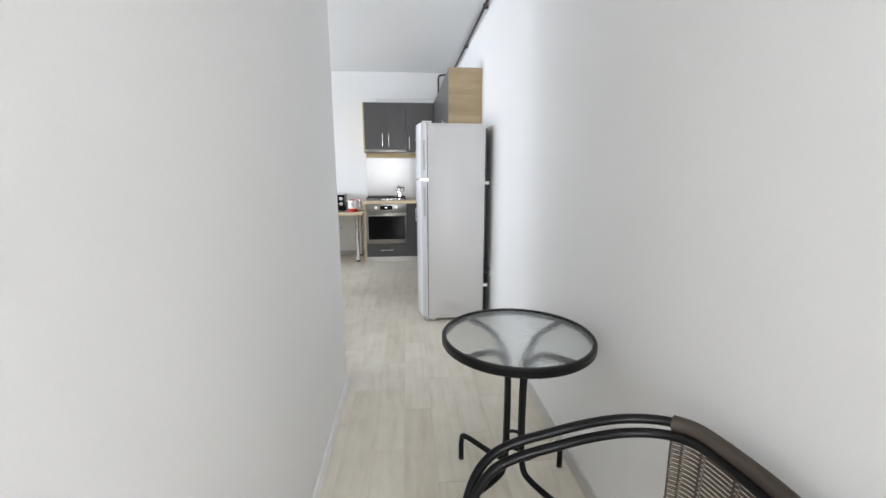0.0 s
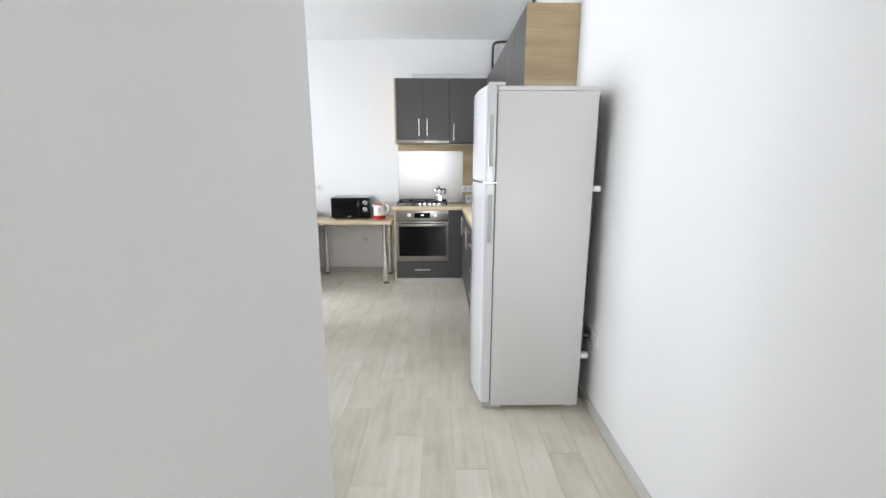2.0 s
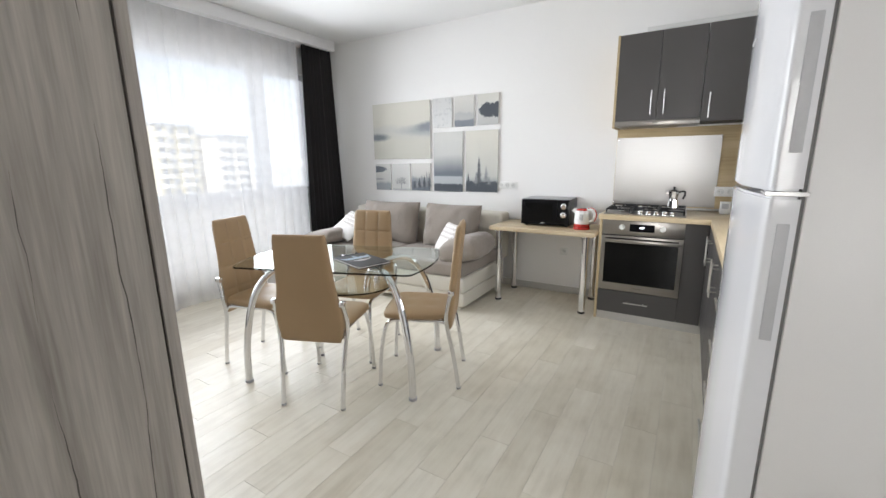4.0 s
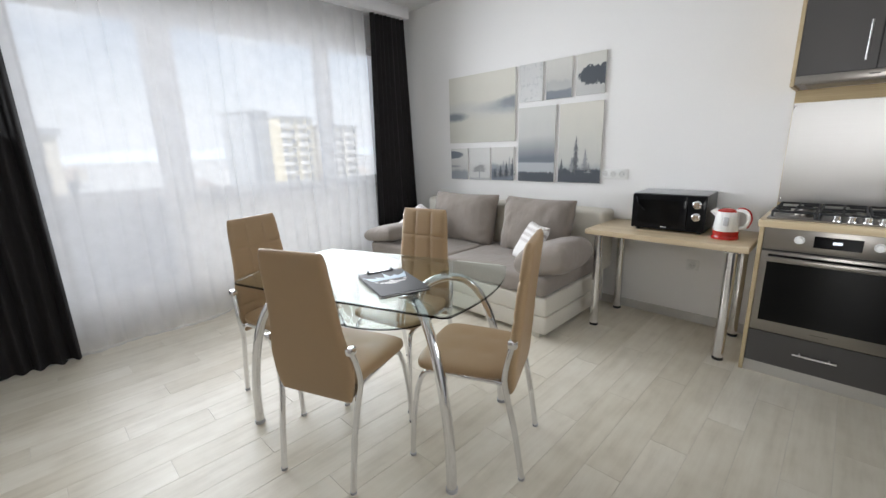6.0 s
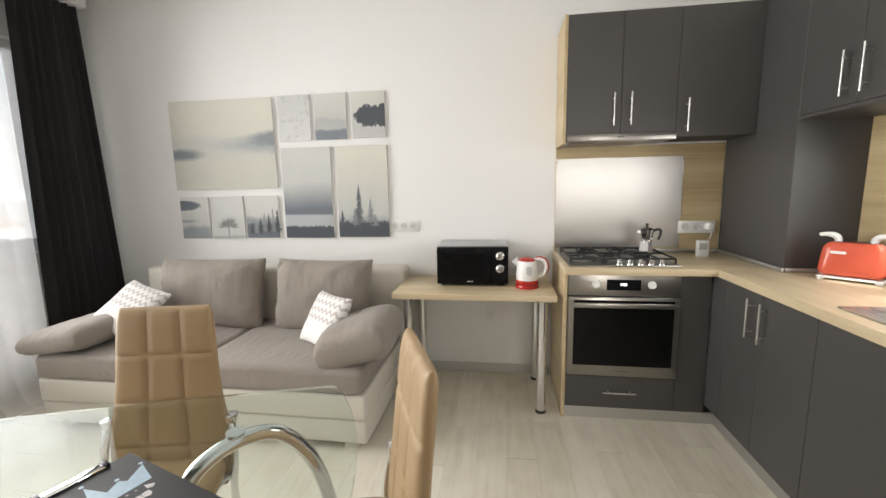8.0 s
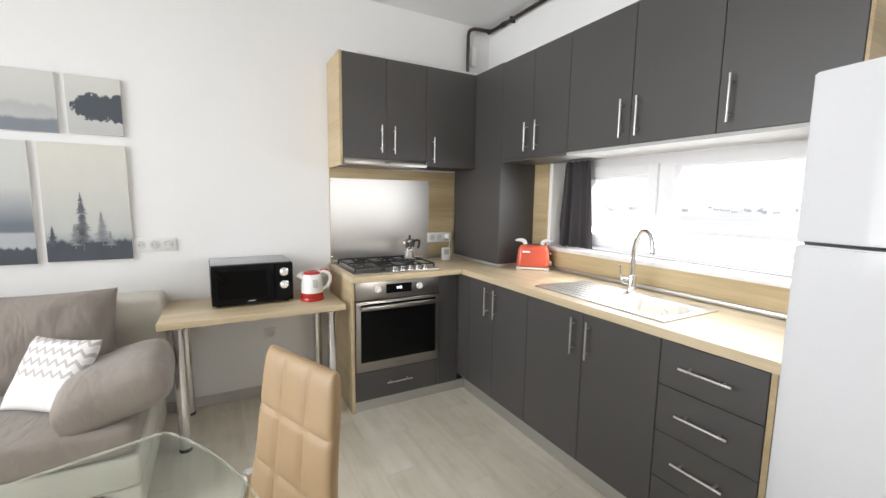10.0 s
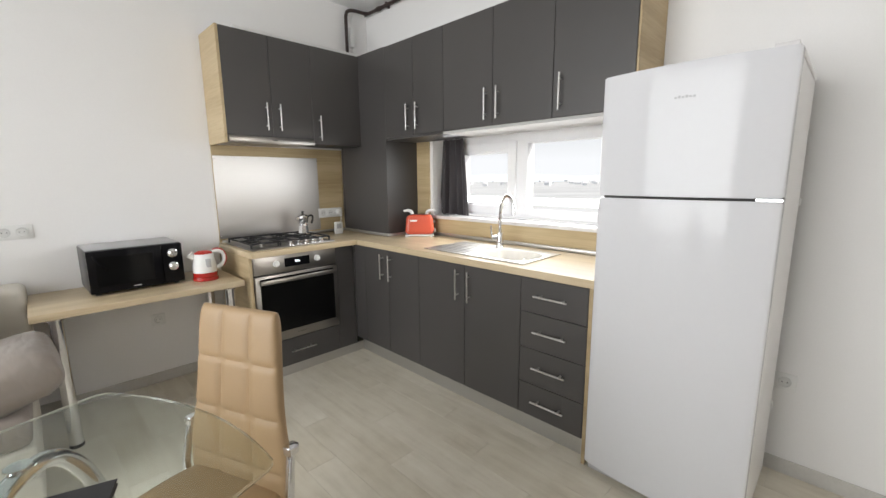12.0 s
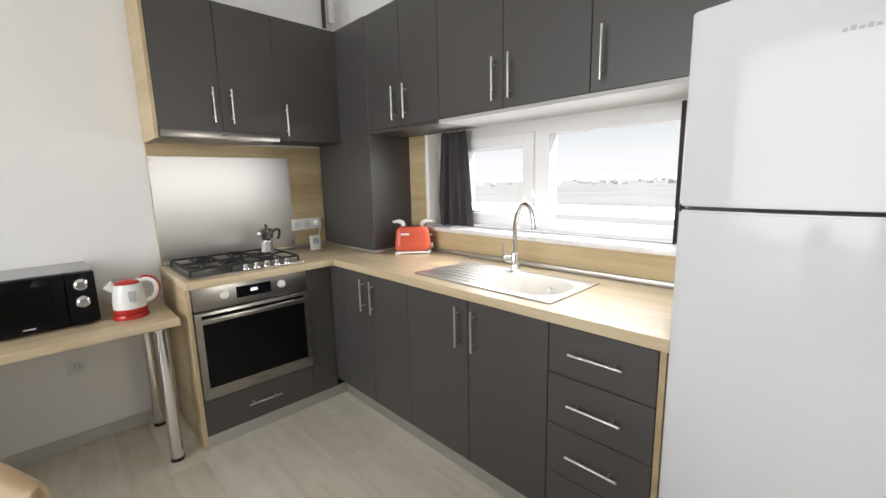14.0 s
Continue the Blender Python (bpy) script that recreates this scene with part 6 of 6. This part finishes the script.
LAND = far("far_land", (0.56, 0.56, 0.55), 0.22, 0.01)
# Distance haze put into the hills as bluish colour and emission.
HAZY_HILL = far("far_hills_haze_glow", (0.46, 0.52, 0.58), 0.1, 0.004)
HAZY_HILL.node_tree.nodes["Principled BSDF"].inputs["Emission Color"].default_value = (0.86, 0.92, 1.0, 1)
HAZY_HILL.node_tree.nodes["Principled BSDF"].inputs["Emission Strength"].default_value = 0.45
# YELLOW and ROOF are paled, with the distance haze put into their colours.
YELLOW = far("yellow_render", (0.64, 0.57, 0.38))
GREYISH = far("grey_render", (0.36, 0.38, 0.40))
CREAMY = far("cream_render", (0.62, 0.58, 0.50))
ROOF = far("tile_roof", (0.46, 0.40, 0.36))
FAR_GLASS = surface("far_window_glass", (0.20, 0.22, 0.25), 0.2, relief=0)
BALC = far("white_balcony", (0.74, 0.73, 0.70))
GROUND_Z = -19.0
setting("ground", box(-3000, 3000, -3000, 3000, GROUND_Z - 1, GROUND_Z), LAND, "hazy town land reaching the horizon")
q = bmesh.new()
ring = []
for k in range(120):
    a = 2 * math.pi * k / 120
    r = 2300
    h = 25 + 55 * abs(noise.noise((math.cos(a) * 3, math.sin(a) * 3, 0.3))) + 15 * noise.noise((math.cos(a) * 9, math.sin(a) * 9, 1.0))
    ring.append([q.verts.new((r * math.cos(a), r * math.sin(a), GROUND_Z - 0.5)), q.verts.new(((r + 260) * math.cos(a), (r + 260) * math.sin(a), GROUND_Z + max(h, 12)))])
for k in range(120):
    a, b = ring[k], ring[(k + 1) % 120]
    q.faces.new((a[0], b[0], b[1], a[1]))
tagged(link_mesh("backdrop", q, HAZY_HILL, None, "", True), "hills on the horizon, haze put in as pale blue glow", "", "", "structure")


def block(name, x, y, turn, w, d, top, storeys, wall_mat, label, balconies=False, group="far buildings"):
    h = top - GROUND_Z
    c = thing(name, pose(x, y, GROUND_Z, 0, 0, turn), label, "building", group)
    part("wall", box(-w / 2, w / 2, -d / 2, d / 2, 0, h), wall_mat, c, smooth=False)
    part("roof", box(-w / 2 - 0.4, w / 2 + 0.4, -d / 2 - 0.4, d / 2 + 0.4, h, h + 0.7), GREYISH, c, smooth=False)
    fh = h / storeys
    cols = max(3, round(w / 3.4))
    me = None
    for s in range(max(0, storeys - 7), storeys):
        for k in range(cols):
            wx = -w / 2 + (k + 0.5) * w / cols
            if me is None:
                o = part("window", box(-0.75, 0.75, -0.06, 0.06, 0, 1.4), FAR_GLASS, c, smooth=False)
                me = o.data
            else:
                o = new("window", me)
                o.parent = c
            o.location = (wx, -d / 2, s * fh + 0.9)
        if balconies:
            for k in range(0, cols, 2):
                part("balcony", box(-w / 2 + (k + 0.1) * w / cols, -w / 2 + (k + 0.95) * w / cols, -d / 2 - 1.3, -d / 2, s * fh - 0.1, s * fh + 0.95), BALC, c, smooth=False)
    return c


def house(x, y, turn, w, d, h, wall_mat, roof_mat=None):
    c = thing("house", pose(x, y, GROUND_Z, 0, 0, turn), "low house with tiled hip roof far below", "building", "far houses")
    part("wall", box(-w / 2, w / 2, -d / 2, d / 2, 0, h), wall_mat, c, smooth=False)
    q = bmesh.new()
    e, r = 0.5, h + 0.35 * d
    a = [q.verts.new(p) for p in ((-w / 2 - e, -d / 2 - e, h), (w / 2 + e, -d / 2 - e, h), (w / 2 + e, d / 2 + e, h), (-w / 2 - e, d / 2 + e, h))]
    t = [q.verts.new(p) for p in ((-w / 4, 0, r), (w / 4, 0, r))]
    for f in ((a[0], a[1], t[1], t[0]), (a[1], a[2], t[1]), (a[2], a[3], t[0], t[1]), (a[3], a[0], t[0]), tuple(reversed(a))):
        q.faces.new(f)
    part("roof", q, roof_mat or ROOF, c, smooth=False)


block("apartment_building", -131, 66.0, 108, 14, 12, 11.5, 11, YELLOW, "yellow apartment tower with white balconies", True)
block("apartment_building", -131.5, 55.0, 108, 7.5, 12, 12.8, 11, GREYISH, "dark grey stair tower of apartment building")
block("apartment_building", -132, 83.5, 108, 14, 12, 9.3, 10, CREAMY, "cream apartment block beside the yellow tower", True)
block("apartment_building", -60, 1.5, 98, 11, 12, 3.5, 8, CREAMY, "white office block seen over the parapet")
# Near-white walls and roofs: haze over the far town put into colour.
HAZED_WALL, HAZED_ROOF = far("hazed_town_walls", (0.92, 0.92, 0.91)), far("hazed_town_roofs", (0.86, 0.84, 0.83))
rnd = random.Random(11)
for k in range(46):
    a = radians(rnd.uniform(145, 215))
    r = rnd.uniform(120, 620)
    house(r * math.cos(a), 5 + r * math.sin(a), rnd.uniform(0, 180), rnd.uniform(12, 26), rnd.uniform(10, 14), rnd.uniform(5, 12), (CREAMY, GREYISH, YELLOW, BALC)[k % 4])
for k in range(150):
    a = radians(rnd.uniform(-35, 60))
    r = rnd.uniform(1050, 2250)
    house(r * math.cos(a), 5 + r * math.sin(a), rnd.uniform(0, 180), rnd.uniform(8, 24), rnd.uniform(8, 14), rnd.uniform(3, 7), HAZED_WALL, HAZED_ROOF)

# ---------------------------------------------------------------- floor planks, last
PW, PL = 0.152, 0.92
planks = {}
rnd = random.Random(4)
col = 0
x = EAST + 0.137
while x + PW > WEST:
    x0 = x - PW
    stagger = (col * 0.37) % 1.0
    y = HALL_END - stagger * PL
    lo = HALL_END if x > LEFT - 0.02 else SOUTH
    while y < NORTH:
        ya, yb = max(y, lo - 0.05), min(y + PL, NORTH + 0.05)
        if yb - ya > 0.06:
            long = round(yb - ya, 3)
            if long not in planks:
                me = bpy.data.meshes.new("floor_plank")
                b = bmesh.new()
                box(-PW / 2 + 0.0005, PW / 2 - 0.0005, -long / 2 + 0.0005, long / 2 - 0.0005, -0.010, 0.0, 0.0005, 1, bm=b)
                b.to_mesh(me)
                b.free()
                me.materials.append(PLANK)
                planks[long] = me
            o = new("floor_plank", planks[long])
            o.parent = FLOOR
            o.location = (x0 + PW / 2, (ya + yb) / 2, rnd.uniform(-0.0004, 0.0))
        y += PL
    x -= PW
    col += 1
